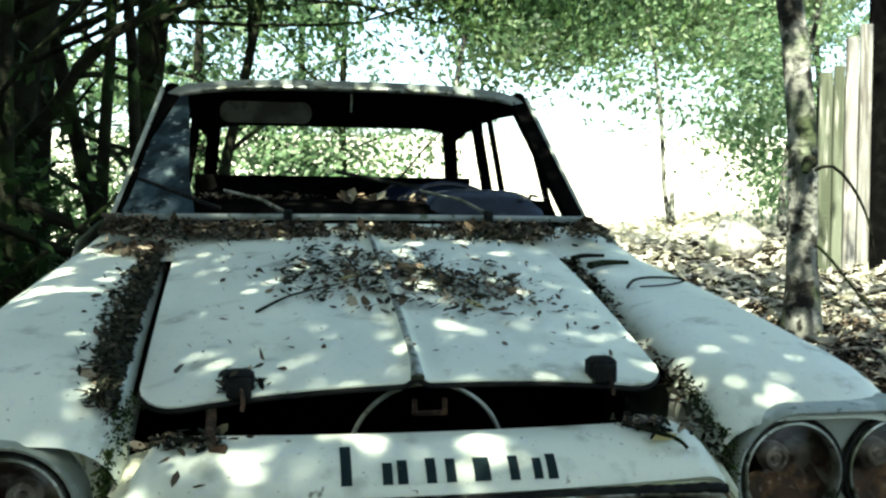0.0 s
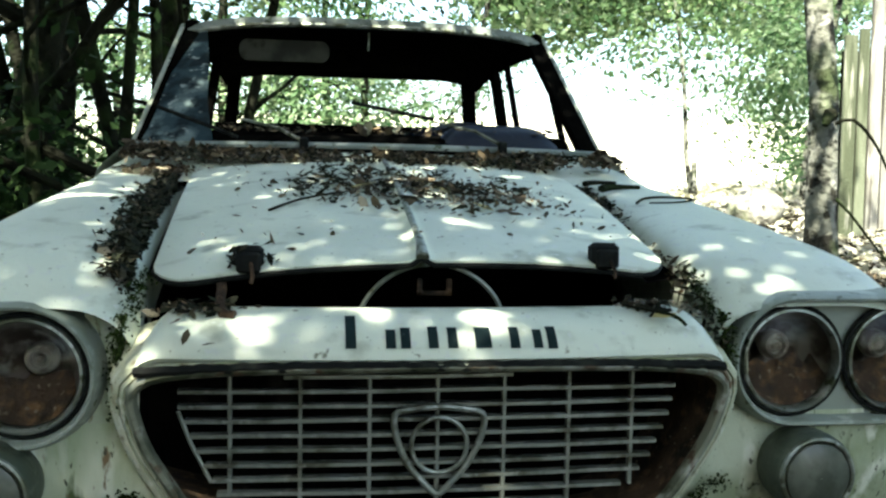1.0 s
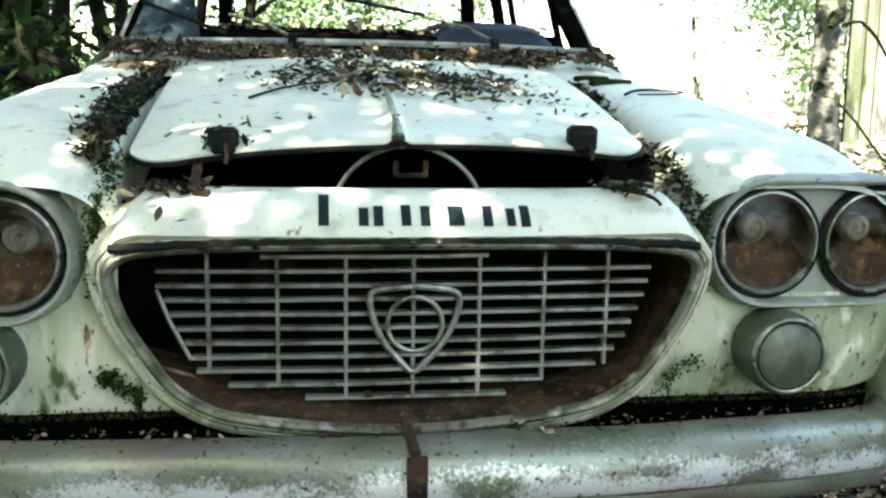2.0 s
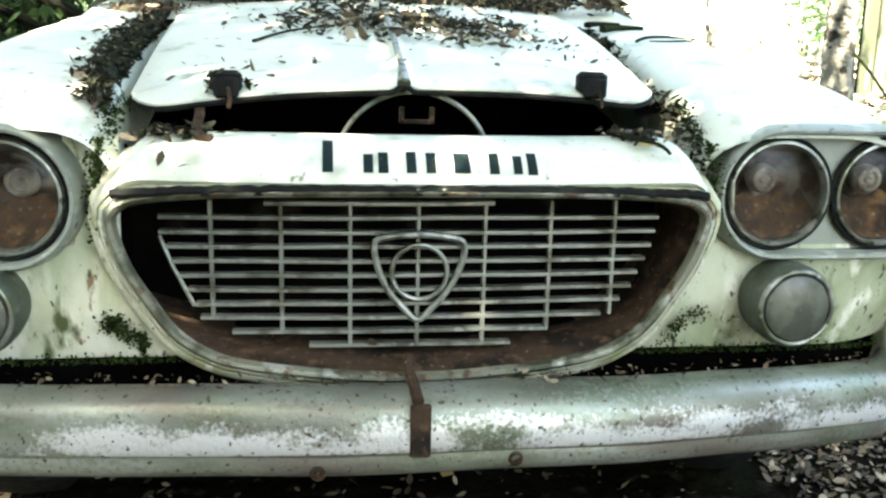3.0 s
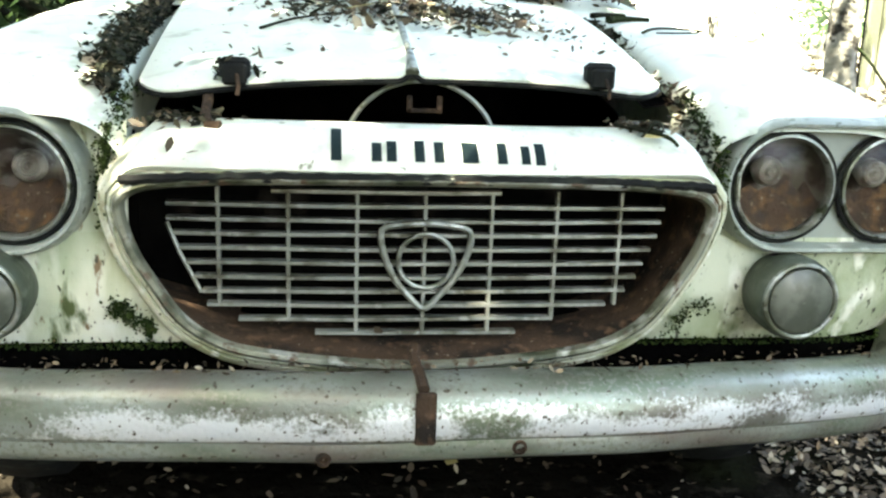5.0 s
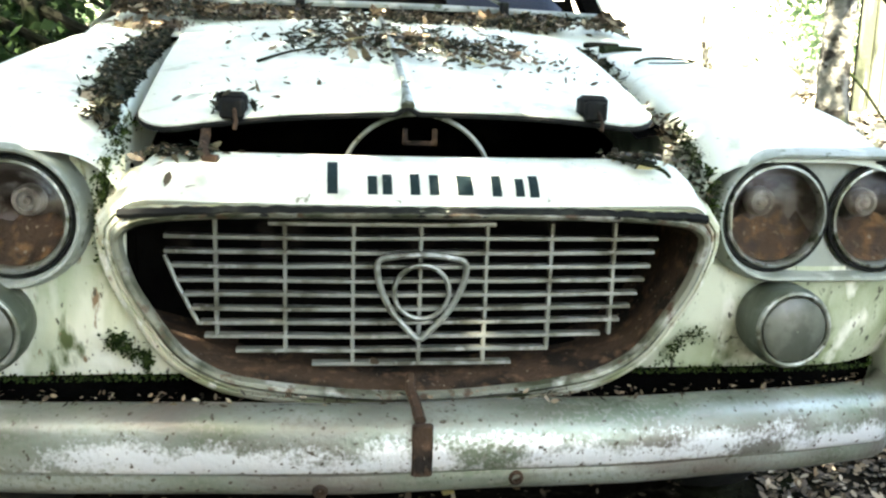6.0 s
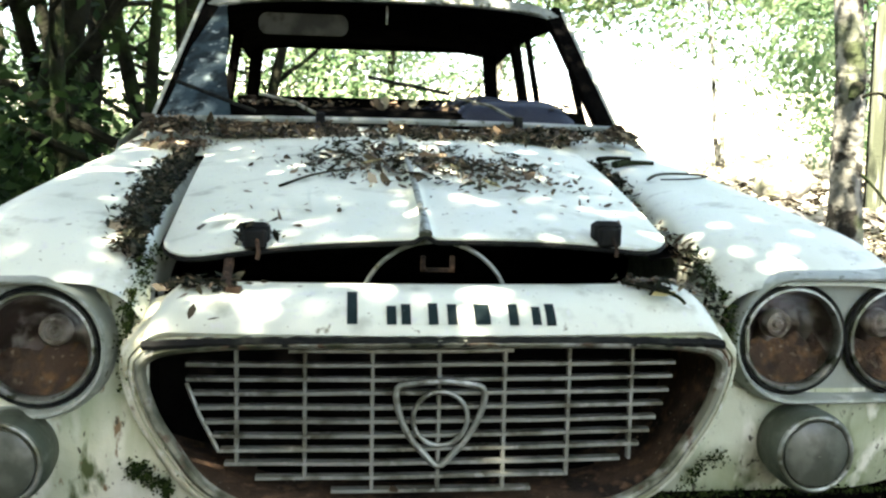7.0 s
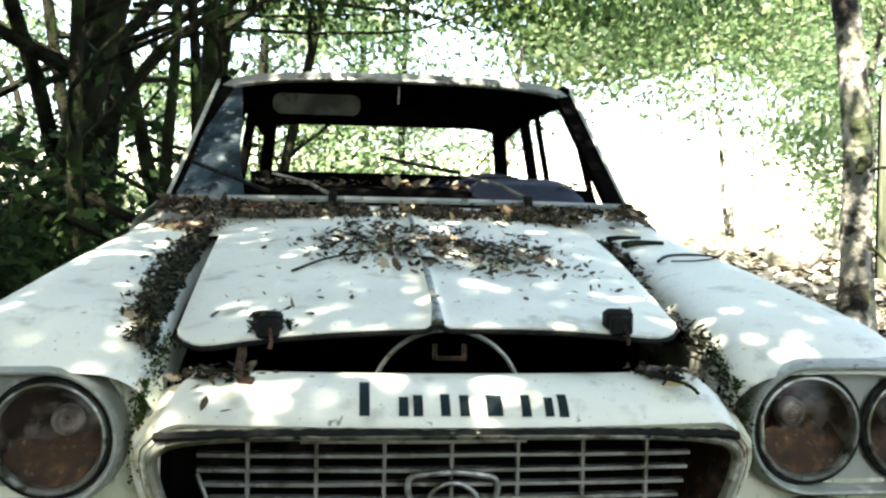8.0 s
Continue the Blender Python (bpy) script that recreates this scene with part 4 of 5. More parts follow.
def build_woods():
    tree("birch_tree", "mottled grey tree trunk beside the car", (2.135, 2.62, ground_z(2.135, 2.62)), 6.0, 0.074, (0.03, 0.0), n_leaf=2500, seed=3, limbs=5, bare=0.55)
    stub = tagged(new("tree_twigs"), "drooping bare twigs on the birch trunk", "branch")
    stub.matrix_basis = pose(2.175, 2.58, 1.2)
    part("twig", tube(resample([(-0.02, 0, -0.02), (0.06, -0.02, 0.0), (0.16, -0.03, -0.10), (0.24, -0.03, -0.25), (0.28, -0.03, -0.42)], 14), 0.009, 6, taper=0.4), DARKBARK, stub)
    part("twig", tube(resample([(-0.02, 0, -0.34), (0.06, -0.02, -0.42), (0.20, -0.02, -0.58), (0.42, 0.0, -0.80)], 12), 0.008, 6, taper=0.4), DARKBARK, stub)
    part("knot", tube([(-0.05, -0.02, 0.02), (-0.085, -0.05, 0.0), (-0.10, -0.06, -0.03)], 0.035, 8, taper=0.4), DARKBARK, stub)
    for k, (x, y, r) in enumerate([(3.3, 5.5, 0.24), (3.75, 6.2, 0.16)] + [(2.15 + 0.13 * q + 0.1 * math.sin(q * 2.3), 4.7 + 0.05 * q + 0.35 * math.sin(q * 1.7), 0.06 + 0.035 * math.sin(q * 3.1)) for q in range(12)]):
        rings = []
        for i in range(9):
            v = i / 8
            rr = r * math.sin(math.pi * (0.12 + 0.84 * v)) ** 0.6
            rings.append([(rr * math.cos(t) * (1 + 0.25 * noise.noise((math.cos(t), math.sin(t), v * 2 + k))), rr * 0.8 * math.sin(t), -0.1 + r * 1.6 * v) for t in [2 * math.pi * q / 14 for q in range(14)]])
        st = obj("boulder", *loft(rings, cap=(True, True)), STONE)
        st.matrix_basis = pose(x, y, ground_z(x, y))
        tagged(st, "pale sunlit boulder in the dry grass" if r > 0.12 else "small rough stone among dry grass", "rock", "stones at the clearing")
    tree("sapling", "thin leaning sapling in the sunny clearing", (3.62, 7.4, ground_z(3.62, 7.4)), 3.4, 0.028, (-0.12, 0), [((3.3, 7.6, 2.3), (0.5, 0.4, 0.3), 900), ((4.4, 7.8, 2.0), (0.4, 0.4, 0.35), 900)], 900, seed=8, limbs=5, bare=0.5, leaf=0.07, foliage=PALEGREEN)
    tree("sapling", "thin sapling in the sunny clearing", (4.3, 6.5, ground_z(4.3, 6.5)), 4.0, 0.035, (-0.02, 0), [((4.2, 6.6, 2.2), (0.4, 0.3, 0.5), 1500), ((4.6, 6.8, 1.2), (0.25, 0.3, 0.4), 700), ((3.75, 6.0, 1.9), (0.2, 0.2, 0.4), 700)], 1200, seed=9, limbs=6, bare=0.4, leaf=0.07, foliage=PALEGREEN)
    rng = random.Random(5)
    # thicket on the shaded side; bark and leaf colours carry its shade
    stems = [(-1.72, 3.5, 0.10), (-1.95, 3.9, 0.11), (-1.56, 4.0, 0.055), (-1.36, 4.2, 0.045), (-1.2, 4.5, 0.055), (-1.05, 4.1, 0.04), (-2.3, 4.6, 0.08), (-1.9, 5.2, 0.06), (-1.5, 5.6, 0.07), (-0.9, 5.4, 0.05), (-2.8, 5.8, 0.10), (-1.35, 3.1, 0.04)]
    for k, (x, y, r) in enumerate(stems):
        crown = [((x + rng.uniform(-0.4, 0.2), y + rng.uniform(-0.4, 0.1), rng.uniform(0.3, 0.8)), (0.35, 0.3, 0.25), 450)]
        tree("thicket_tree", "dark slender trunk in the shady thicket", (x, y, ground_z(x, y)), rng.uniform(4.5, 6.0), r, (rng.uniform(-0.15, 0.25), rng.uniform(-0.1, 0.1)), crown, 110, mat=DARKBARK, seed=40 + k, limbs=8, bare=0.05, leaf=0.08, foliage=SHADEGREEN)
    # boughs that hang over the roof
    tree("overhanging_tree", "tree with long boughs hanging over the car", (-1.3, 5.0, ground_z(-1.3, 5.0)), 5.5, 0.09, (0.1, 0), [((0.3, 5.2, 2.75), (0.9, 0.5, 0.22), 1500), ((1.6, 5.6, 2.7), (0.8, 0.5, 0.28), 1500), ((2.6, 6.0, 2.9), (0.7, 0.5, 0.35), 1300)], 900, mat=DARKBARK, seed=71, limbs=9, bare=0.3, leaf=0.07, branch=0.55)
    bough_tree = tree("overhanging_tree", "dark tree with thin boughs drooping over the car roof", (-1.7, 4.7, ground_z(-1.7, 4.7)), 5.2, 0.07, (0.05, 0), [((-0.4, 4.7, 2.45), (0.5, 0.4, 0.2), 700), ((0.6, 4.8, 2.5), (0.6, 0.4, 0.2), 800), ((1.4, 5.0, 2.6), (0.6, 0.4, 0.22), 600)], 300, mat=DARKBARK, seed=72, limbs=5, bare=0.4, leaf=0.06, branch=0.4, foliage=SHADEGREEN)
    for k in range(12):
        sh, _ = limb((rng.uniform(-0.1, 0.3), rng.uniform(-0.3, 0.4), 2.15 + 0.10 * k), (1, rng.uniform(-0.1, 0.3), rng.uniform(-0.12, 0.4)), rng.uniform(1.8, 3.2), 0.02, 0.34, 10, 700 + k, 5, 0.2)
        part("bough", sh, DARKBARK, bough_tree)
    # woods behind
    for k in range(30):
        a = k / 29
        x = -14 + 27 * a + rng.uniform(-0.6, 0.6)
        y = 9 + rng.uniform(0, 6) + (3 if x > 2 else 0)
        if 0.13 < (x + 0.15) / (y + 1.15) < 0.60:
            continue
        if x < -1.5 and k % 3 == 0:
            continue
        crown = [((x, y, 1.3), (0.9, 0.6, 0.6), 2600)]
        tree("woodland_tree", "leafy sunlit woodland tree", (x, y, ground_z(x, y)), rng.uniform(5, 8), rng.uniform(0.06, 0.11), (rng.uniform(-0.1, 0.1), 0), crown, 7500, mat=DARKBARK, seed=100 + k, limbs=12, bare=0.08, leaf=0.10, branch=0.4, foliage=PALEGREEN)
    for k, (x, y, cx) in enumerate([(1.7, 9.6, 2.9), (5.9, 9.0, 5.4), (6.9, 10.5, 4.6)]):
        crown = [((cx + rng.uniform(-1, 1), y + rng.uniform(-0.5, 0.5), rng.uniform(3.0, 4.2)), (0.6, 0.5, 0.3), 1100) for _ in range(6)]
        tree("woodland_tree", "tall sunlit tree at the edge of the clearing", (x, y, ground_z(x, y)), 7.0, 0.05, (0, 0), crown, 1500, mat=BARK, seed=400 + k, limbs=8, bare=0.5, leaf=0.11, branch=0.3, foliage=PALEGREEN)
    # unseen woods added at the camera's back to cut low sky light
    for k in range(16):
        x = -9 + 18 * k / 15 + rng.uniform(-0.4, 0.4)
        y = -7.5 + 0.05 * x * x + rng.uniform(-0.8, 0.8)
        # left open here so that light reaches the car's right front
        if 0.8 < x < 6.0:
            continue
        tree("woodland_tree", "unseen tree added behind the camera to block sky light", (x, y, ground_z(x, y)), rng.uniform(5, 7), 0.1, (0, 0), [((x, y, 1.6), (0.8, 0.5, 0.9), 1500), ((x, y, 3.6), (0.9, 0.6, 0.9), 1500)], 2500, mat=DARKBARK, seed=300 + k, limbs=8, bare=0.08, leaf=0.2, branch=0.35)


build_woods()


def build_canopy():
    """Unseen crowns added overhead that break the sun into patches."""
    nr = np.random.default_rng(77)
    for k, (bx, by, cx, cy, w, d, n) in enumerate([(-3.2, -3.5, -1.2, -2.4, 2.2, 2.2, 16500), (-3.0, 0.8, -1.7, 0.8, 2.0, 2.6, 15000), (2.8, -3.6, 1.2, -2.4, 1.9, 2.2, 6500), (2.7, 0.6, 0.9, 0.2, 1.3, 2.2, 9500), (-5.2, 1.5, -3.7, 1.7, 1.8, 2.5, 19000)]):
        # extra clumps set on sun paths to shade bumper, grille, panels and lamp
        crown = [((-2.0 + 0.16 * q, -2.24 - 0.10 * (q % 2), 4.0), (0.14, 0.07, 0.10), 420) for q in range(14)] + [((-0.46 + 0.16 * q, -2.02, 4.0), (0.10, 0.06, 0.08), 320) for q in range(3)] + [((-1.52, -1.92, 4.0), (0.09, 0.06, 0.08), 260), ((-0.65, -1.90, 4.0), (0.05, 0.04, 0.06), 150), ((-1.02, -2.06, 4.0), (0.06, 0.04, 0.06), 180), ((-1.42, -2.0, 4.0), (0.05, 0.04, 0.06), 170)] if k == 0 else []
        for j in range(90):
            c = (cx + nr.uniform(-w, w), cy + nr.uniform(-d, d), nr.uniform(3.3, 4.6))
            crown.append((c, (0.26, 0.26, 0.12), n // 60))
        tree("shade_tree", "unseen leafy tree added to shade the car", (bx, by, ground_z(bx, by)), 5.0, 0.11, ((cx - bx) * 0.05, (cy - by) * 0.05), crown, 1200, 0.098, DARKBARK, 200 + k, 7, 0.5, 0.4)


build_canopy()


def build_shed():
    shed = tagged(new("board_shed"), "weathered shed of silvered upright boards", "shed")
    shed.matrix_basis = pose(3.40, 4.5, ground_z(3.5, 4.5) - 0.1, 0, 0, -8)
    rng = random.Random(2)
    x = 0.0
    board = None
    for k in range(4):
        w = rng.uniform(0.08, 0.1)
        part("board", box(x, x + w - 0.012, 0.0, 0.025, 0, 1.42 + 0.13 * k + rng.uniform(-0.05, 0.05), 0.003), MOSSBOARD if k < 2 else BOARD, shed)
        x += w
    # near-black backing puts in the shade between and beside the boards
    part("back_board", box(0.0, x, 0.04, 0.06, 0, 1.36), DARK, shed)
    part("dark_wall", box(x, x + 2.0, 0.05, 0.09, 0, 2.1), DARK, shed, "near-black sheet for the shed's shaded opening")


build_shed()


def build_litter():
    nr = np.random.default_rng(12)
    # on the ground
    n = 26000
    xy = np.stack([nr.uniform(-5, 7, n), nr.uniform(-1.2, 12, n)], axis=1)
    near = np.stack([nr.normal(0.7, 1.7, 90000), nr.normal(1.2, 1.5, 90000)], axis=1)
    xy = np.concatenate([xy, near])
    xy = xy[~((np.abs(xy[:, 0]) < 0.85) & (xy[:, 1] > 0.02) & (xy[:, 1] < 4.3) & (nr.random(len(xy)) < 0.93))]
    c = np.array([(x, y, ground_z(x, y) + 0.012 + 0.015 * nr.random()) for x, y in xy])
    g = leaves("leaf_litter", c, nr.uniform(0.010, 0.032, len(c)), LITTER, None, 0.45, 5, 0.6, True)
    tagged(g, "brown fallen leaves covering the woodland floor", "leaves", kind="stuff")
    n = 26000
    xy = np.stack([1.1 + 7.9 * nr.random(n) ** 1.5, nr.uniform(1.2, 15, n)], axis=1)
    xy = xy[nr.random(n) < np.clip((xy[:, 1] - 1.2) / 1.6, 0, 1) * np.clip((xy[:, 0] - 1.0) / 0.7, 0, 1)]
    c = np.array([(x, y, ground_z(x, y) + 0.03 * nr.random()) for x, y in xy])
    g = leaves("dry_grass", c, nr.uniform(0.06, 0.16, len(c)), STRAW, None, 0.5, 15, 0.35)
    tagged(g, "pale grass added to brighten the sunlit clearing", "grass", kind="stuff")
    # in the gutters, on the cowl and on the hood
    pts = []
    for _ in range(900):
        y = nr.uniform(0.08, 1.15)
        x = -(0.425 + 0.085 * y + abs(nr.normal()) * 0.028)
        pts.append((x, y, fender_top(y) - 0.014 + nr.uniform(-0.02, 0.014)))
    for _ in range(450):
        y = nr.uniform(0.02, 1.15)
        x = 0.405 + 0.085 * y + nr.normal() * 0.014
        pts.append((x, y, fender_top(y) - 0.04 + nr.uniform(-0.02, 0.01)))
    for _ in range(6500):
        u = nr.uniform(-1, 1)
        y = 1.235 - abs(nr.normal()) * 0.07 + 0.08 * u * u
        drift = noise.noise((u * 5.5, y * 9.0, 2.0)) + 0.5 * noise.noise((u * 17, y * 24, 4.0))
        if y > 1.02 and drift > -0.05 - 1.4 * (y - 1.16):
            pts.append((0.66 * u, y, max(0.938 + 0.2 * (y - 1.1), hood_z(0.66 * u, y) + 0.003 if y < 1.11 and abs(u) < 0.68 else 0) + nr.uniform(0, 0.020)))
    for _ in range(420):
        x, y = -0.545 + nr.normal() * 0.05, 1.10 + nr.normal() * 0.05
        pts.append((x, y, fender_top(y) + nr.uniform(0.0, 0.012)))
    for _ in range(800):
        k = nr.integers(0, 7)
        x, y = -0.12 + 0.06 * k + nr.normal() * 0.045, (0.62, 0.55, 0.72, 0.60, 0.50, 0.55, 0.48)[k] + nr.normal() * 0.09
        if abs(x) < 0.38 and 0.08 < y < 1.1:
            pts.append((x, y, hood_z(x, y) + 0.004 + 0.006 * nr.random()))
    for _ in range(160):
        x, y = nr.uniform(-0.36, 0.36), nr.uniform(0.12, 1.08)
        pts.append((x, y, hood_z(x, y) + 0.004))
    for _ in range(110):
        x, y = -0.33 + nr.normal() * 0.035, 0.02 + nr.normal() * 0.014
        pts.append((x, y + 0.02, 0.722 + nr.uniform(0, 0.012) - 0.3 * max(0, -0.36 - x)))
    for _ in range(120):
        x, y = 0.30 + nr.normal() * 0.022, 0.012 + nr.normal() * 0.012
        pts.append((x, y + 0.02, 0.728 + nr.uniform(0, 0.01)))
    for _ in range(180):
        x, y = nr.uniform(-0.56, 0.56), nr.uniform(1.42, 1.6)
        pts.append((x, y, 1.05 + nr.uniform(0, 0.012)))
    c = np.array(pts)
    g = leaves("fallen_leaves", c, nr.uniform(0.006, 0.020, len(c)) * np.where(nr.random(len(c)) < 0.10, 2.1, 1.0) * np.where(np.array(pts)[:, 1] > 1.05, 1.5, 1.0) * np.where(np.array(pts)[:, 2] < 0.745, 0.7, 1.0), LITTER, None, 0.35, 6, 0.55, True)
    g.matrix_basis = car.matrix_basis
    tagged(g, "dead leaves and twigs lying on the car", "leaves", kind="stuff")
    # dark rotting leaves in the gutters beside the hood
    pts = []
    for _ in range(4600):
        y = nr.uniform(0.10, 1.12)
        wide = 0.012 + 0.014 * math.sin(math.pi * min(1, y / 1.1))
        pts.append((-(0.416 + 0.078 * y + abs(nr.normal()) * 1.25 * wide), y, fender_top(y) - 0.012 + nr.uniform(-0.02, 0.014)))
    for y0, dy, n, dx in ((0.20, 0.035, 110, 0.008), (0.12, 0.035, 120, 0.009), (0.06, 0.025, 50, 0.007), (0.80, 0.10, 420, 0.013), (1.02, 0.06, 420, 0.020)):
        for _ in range(n):
            y = y0 + nr.normal() * dy
            pts.append((0.408 + 0.085 * y + nr.normal() * dx, y, fender_top(y) - (0.042 if y < 0.5 else 0.022) + nr.uniform(-0.02, 0.012)))
    for _ in range(70):
        u = nr.uniform(-0.95, 0.95)
        cy = nr.uniform(1.03, 1.2) + 0.08 * u * u
        for _ in range(14):
            y = cy + nr.normal() * 0.018
            pts.append((0.66 * u + nr.normal() * 0.022, y, 0.944 + 0.2 * (y - 1.1) + nr.uniform(0, 0.024)))
    for cx, n in ((-0.30, 60), (-0.345, 45), (0.30, 24), (0.335, 14)):
        for _ in range(n):
            x, y = cx + nr.normal() * 0.014, 0.03 + nr.normal() * 0.014
            pts.append((x, y, 0.724 + nr.uniform(0, 0.014) - 0.3 * max(0, abs(x) - 0.36)))
    for _ in range(60):
        x = -0.262 + nr.normal() * 0.016
        pts.append((x, 0.10 + nr.normal() * 0.008, hood_z(x, 0.105) + nr.uniform(0.0, 0.03)))
    c = np.array(pts)
    g = leaves("gutter_debris", c, nr.uniform(0.008, 0.024, len(c)), DEBRIS, None, 0.35, 44, 0.55, True)
    g.matrix_basis = car.matrix_basis
    tagged(g, "dark rotting leaves packed into the gutters beside the hood", "leaves", kind="stuff")
    # matted leaves on the hood
    pts = []
    for _ in range(60):
        hx = 0.0 + nr.normal() * 0.13
        hy = 0.64 - 0.40 * hx + nr.normal() * 0.13
        a = nr.uniform(0, 3.14)
        for _ in range(nr.integers(4, 16)):
            d = nr.normal() * 0.028
            x, y = hx + d * math.cos(a) + nr.normal() * 0.008, hy + d * math.sin(a) + nr.normal() * 0.012
            if abs(x) < 0.37 and 0.14 < y < 1.08:
                pts.append((x, y, hood_z(x, y) + 0.005 + 0.006 * nr.random()))
    g = leaves("matted_leaves", np.array(pts), nr.uniform(0.014, 0.036, len(pts)), DEBRIS, None, 0.7, 61, 0.45, True)
    g.matrix_basis = car.matrix_basis
    tagged(g, "dark wet leaves matted together on the hood", "leaves", kind="stuff")


build_litter()


def build_moss():
    nr = np.random.default_rng(31)
    pts = []
    for s in (-1, 1):
        for _ in range(1500):
            z = nr.uniform(0.41, 0.72)
            x = float(np.interp(z, [0.40, 0.43, 0.457, 0.505, 0.557, 0.618, 0.72], [0.27, 0.325, 0.35, 0.385, 0.413, 0.427, 0.415])) + abs(nr.normal()) * 0.006
            pts.append((s * x, 0.044 - nr.uniform(0, 0.012), z))
        for _ in range(900):
            t = nr.random()
            q = Vector((0.408, 0.12, 0.765)).lerp(Vector((0.425, 0.03, 0.69)), min(1, t * 2)).lerp(Vector((0.428, 0.035, 0.59)), max(0, t * 2 - 1))
            pts.append((s * (q.x + nr.normal() * 0.007), q.y + nr.normal() * 0.012, q.z + nr.normal() * 0.008))
        for _ in range(700 if s < 0 else 260):
            f = nr.random() ** 1.4
            wob = 0.008 * math.sin(9 * f + s)
            pts.append((s * (0.425 - 0.055 * f + wob + nr.normal() * 0.007 * (1.3 - f)), 0.047 - abs(nr.normal()) * 0.003, 0.468 - 0.045 * f + nr.normal() * 0.006))
        for _ in range(700):
            x = nr.uniform(0.29, 0.74)
            pts.append((s * x, 0.046 + 0.9 * max(0, x - 0.63) ** 2 * 2 + 0.01 * nr.random(), 0.402 + abs(nr.normal()) * 0.006))
    g = leaves("moss", np.array(pts), nr.uniform(0.003, 0.008, len(pts)), MOSS, None, 0.1, 9, 0.7)
    g.matrix_basis = car.matrix_basis
    tagged(g, "dark green moss growing in the body seams", "moss", kind="stuff")
    pts = []
    for _ in range(260):
        x = nr.uniform(-0.72, 0.72)
        pts.append((x, -0.118 + 0.215 * x * x + nr.uniform(0.035, 0.085), 0.412 - 0.049 * x * x))
    g = leaves("fallen_leaves", np.array(pts), nr.uniform(0.004, 0.014, len(pts)), LITTER, None, 0.4, 19, 0.55, True)
    g.matrix_basis = car.matrix_basis
    tagged(g, "leaf crumbs lying on top of the bumper", "leaves", kind="stuff")


build_moss()


def twig(points, r, label="thin bare twig lying on the car"):
    ob = obj("twig", *tube(resample(points, 14), r, 5, taper=0.5), DARKBARK)
    ob.matrix_basis = car.matrix_basis
    tagged(ob, label, "twig")


def on_fender(x, y):
    return (x, y, fender_top(y) + 0.004)


twig([on_fender(0.50, 0.62), on_fender(0.55, 0.70), on_fender(0.61, 0.72), on_fender(0.66, 0.69), on_fender(0.60, 0.64), on_fender(0.53, 0.625)], 0.0035)
twig([on_fender(0.50, 0.86), on_fender(0.55, 0.90), on_fender(0.61, 0.90)], 0.010, "short strip of dark bark on the fender")
twig([on_fender(0.49, 0.96), on_fender(0.53, 1.0), on_fender(0.585, 1.0)], 0.008, "short strip of dark bark on the fender")
twig([(-0.25, 0.42, hood_z(-0.25, 0.42) + 0.004), (-0.19, 0.50, hood_z(-0.19, 0.5) + 0.005), (-0.10, 0.56, hood_z(-0.1, 0.56) + 0.005)], 0.003, "thin dark twig lying on the hood")
twig([(0.265, 0.03, 0.735), (0.295, 0.005, 0.73), (0.325, -0.02, 0.722), (0.335, -0.03, 0.712)], 0.005, "broken twig caught on the nose panel")
twig([(0.33, 0.035, 0.735), (0.31, 0.005, 0.738), (0.29, -0.012, 0.722)], 0.004, "broken twig caught on the nose panel")


def build_fallen_boughs():
    for k, pts in enumerate([[(-2.3, 2.9, 1.22), (-1.7, 2.95, 1.06), (-1.25, 3.0, 0.86), (-0.95, 3.0, 0.74)], [(-2.2, 3.2, 1.62), (-1.75, 3.2, 1.25), (-1.3, 3.15, 1.0), (-0.98, 3.1, 0.86)],
                             [(-1.5, 2.5, 0.55), (-1.2, 2.6, 0.80), (-0.98, 2.7, 0.98), (-0.85, 2.8, 1.12)], [(-1.35, 2.2, 0.5), (-1.05, 2.35, 0.78), (-0.9, 2.5, 0.88)]]):
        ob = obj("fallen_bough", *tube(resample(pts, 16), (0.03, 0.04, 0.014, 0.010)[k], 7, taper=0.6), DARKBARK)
        tagged(ob, "dark broken bough leaning in the thicket", "branch")


build_fallen_boughs()


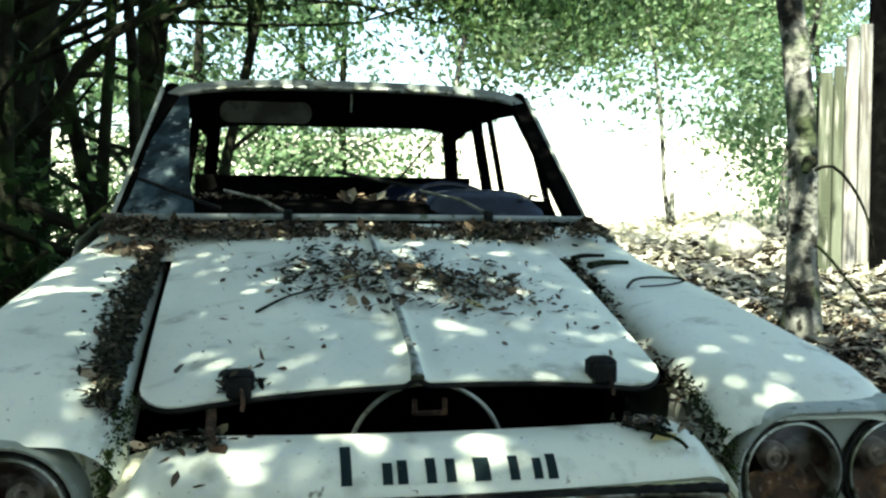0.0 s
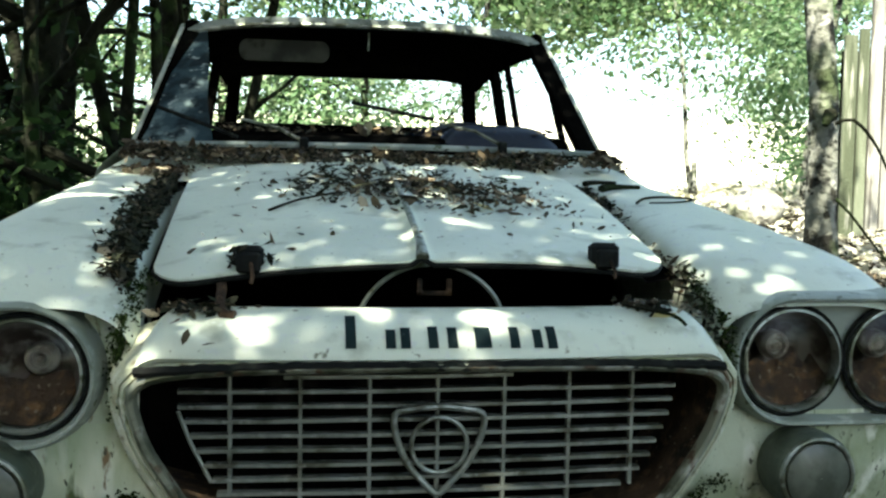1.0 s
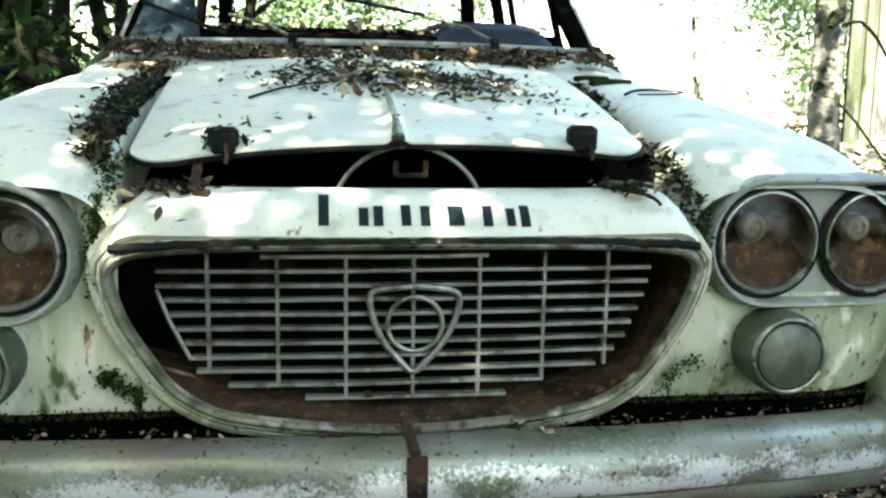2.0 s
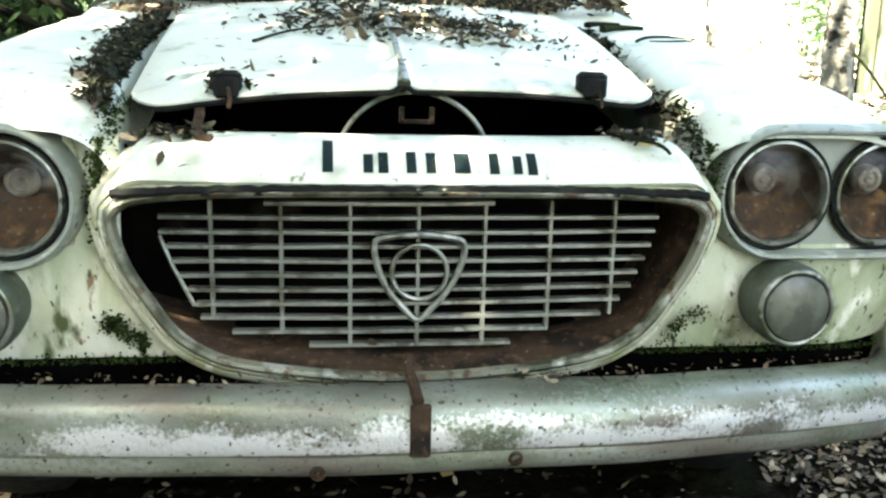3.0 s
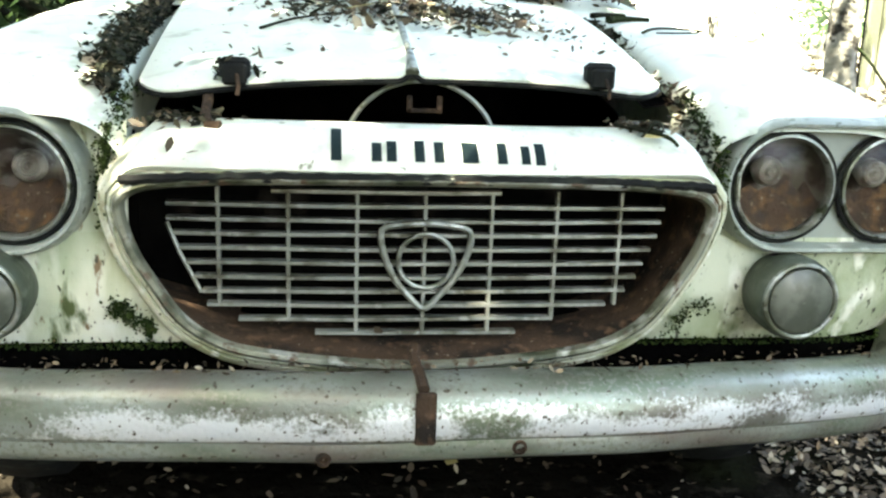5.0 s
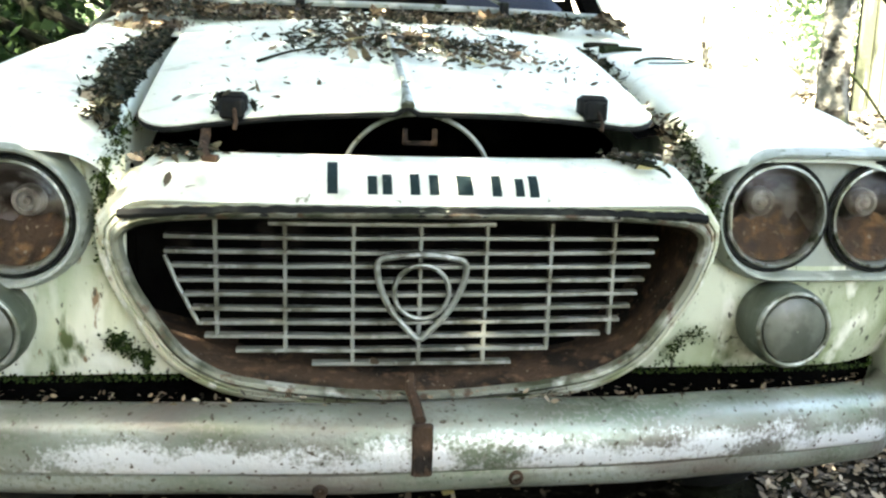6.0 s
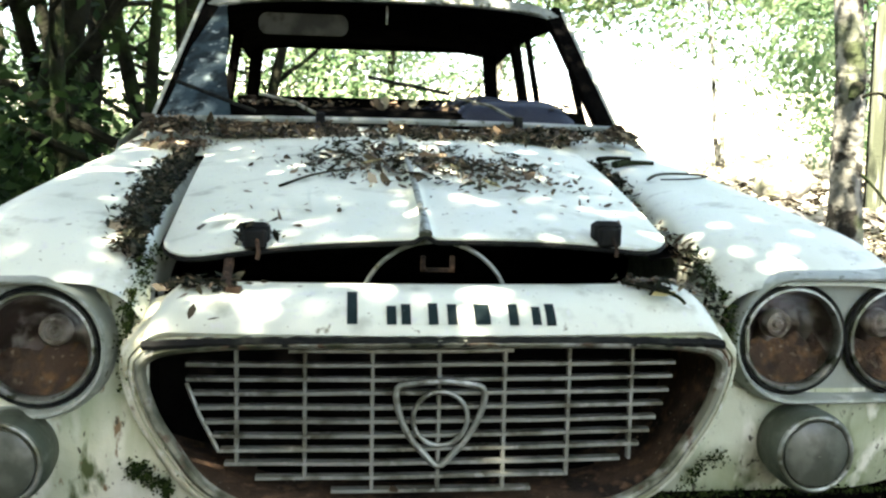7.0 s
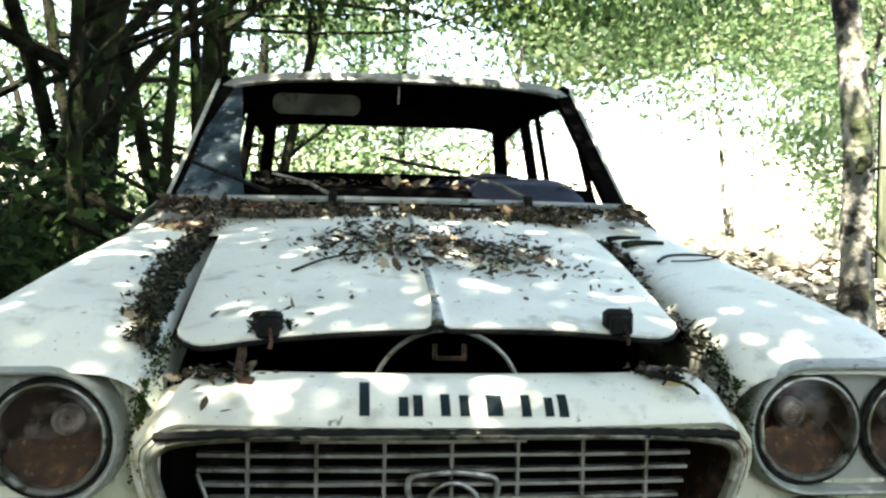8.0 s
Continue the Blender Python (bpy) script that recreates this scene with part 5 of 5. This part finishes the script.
def build_second_car():
    """Another wreck, deep in the thicket, side-on."""
    other = tagged(new("parked_car"), "dark blue wrecked car standing deep in the thicket", "car")
    other.matrix_basis = pose(-2.55, 6.2, ground_z(-3, 6.2), 0, 0, 4)
    rows = []
    for k in range(33):
        x = -4.2 * k / 32
        e = abs(k / 16 - 1)
        zt = 1.02 - 0.22 * max(0, e - 0.5) ** 1.5
        tuck = 0.06 * max(0, e - 0.9) * 10
        rows.append([(x, y, z) for y, z in ((0.06 + tuck, 0.30), (0.0 + tuck, 0.55), (0.01 + tuck, 0.82), (0.08 + tuck, zt), (0.75, zt + 0.03), (1.42 - tuck, zt), (1.5 - tuck, 0.8), (1.5 - tuck, 0.3))])
    part("body", loft(rows, closed=False, cap=(False, False)), BLUE, other)
    roof = []
    for k in range(17):
        x = -1.0 - 1.9 * k / 16
        e = abs(k / 8 - 1)
        roof.append([(x, y, z - 0.06 * e ** 3) for y, z in ((0.20, 1.42), (0.24, 1.47), (0.75, 1.51), (1.26, 1.47), (1.30, 1.42))])
    part("roof", loft(roof, closed=False), BLUE, other)
    for x0, x1 in ((-0.55, -1.02), (-1.9, -1.95), (-3.35, -2.88)):
        part("pillar", tube([(x0, 0.14, 1.0), (x1, 0.21, 1.43)], 0.03, 6), BLUE, other)
    part("window", loft([[(-0.62, 0.15, 1.02), (-1.05, 0.21, 1.41)], [(-3.28, 0.15, 1.02), (-2.86, 0.21, 1.41)]], closed=False), DIRTYGLASS, other)
    part("belt_trim", tube([(-0.1, 0.0, 0.9), (-4.1, 0.0, 0.9)], 0.012, 6), TRIM, other)
    for x in (-0.8, -3.3):
        part("wheel", loft([[(x + r * math.cos(a), y, 0.28 + r * math.sin(a)) for a in [2 * math.pi * q / 24 for q in range(24)]] for r, y in ((0.01, 0.02), (0.2, 0.03), (0.29, 0.0), (0.30, 0.08), (0.29, 0.16))]), BLACK, other)


build_second_car()


def build_undergrowth():
    nr = np.random.default_rng(91)
    cs = []
    for _ in range(95):
        y = nr.uniform(2.0, 5.2)
        x = -0.95 - 0.16 * y - nr.uniform(0, 1.3)
        cs.append(clump(nr, (x, y, ground_z(x, y) + 1.15 * nr.uniform(0.08, 1.0) ** 1.3), (0.17, 0.17, 0.15), 120))
    c = np.concatenate(cs)
    # undergrowth leaves take the shade-darkened green
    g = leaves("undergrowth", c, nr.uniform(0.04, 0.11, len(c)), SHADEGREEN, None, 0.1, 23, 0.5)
    tagged(g, "tangled undergrowth darkened as shade on the thicket floor", "undergrowth", kind="stuff")


build_undergrowth()


def single_leaf(x, y, z, size, mat, label, seed, flat=1.5):
    ob = leaves("fallen_leaf", [(0, 0, 0)], [size], mat, None, flat, seed, 0.6, True)
    ob.matrix_basis = car.matrix_basis @ pose(x, y, z)
    tagged(ob, label, "leaf")


single_leaf(0.13, 0.40, hood_z(0.13, 0.40) + 0.006, 0.05, YELLOW, "yellow fallen leaf lying on the hood", 3)
single_leaf(0.165, 0.37, hood_z(0.165, 0.37) + 0.006, 0.04, LITTER, "brown fallen leaf lying on the hood", 5)
single_leaf(-0.075, 0.58, hood_z(-0.075, 0.58) + 0.014, 0.06, YELLOW, "pale curled leaf among debris on the hood", 8)
single_leaf(-0.062, 0.014, 0.441, 0.03, LITTER, "small brown leaf caught in the grille", 11, 0.0)
single_leaf(-0.33, -0.040, 0.703, 0.022, LITTER, "dried leaf stuck to the nose panel", 14, 0.2)
single_leaf(-0.345, -0.015, 0.7185, 0.018, LITTER, "dried leaf stuck to the nose panel", 15, 0.5)
single_leaf(-0.30, -0.048, 0.693, 0.02, LITTER, "dried leaf stuck to the nose panel", 16, 0.2)
single_leaf(0.31, -0.012, 0.7215, 0.05, YELLOW, "yellow leaf caught on the nose panel", 18, 1.0)
single_leaf(-0.02, 1.49, 1.060, 0.075, STRAW, "pale crumpled leaf lying on the dashboard", 21, 0.6)
single_leaf(0.07, 1.47, 1.058, 0.055, STRAW, "pale crumpled leaf lying on the dashboard", 22, 0.6)
single_leaf(0.035, -0.085, 0.288, 0.04, YELLOW, "yellow leaf caught under the bumper", 23, 0.3)
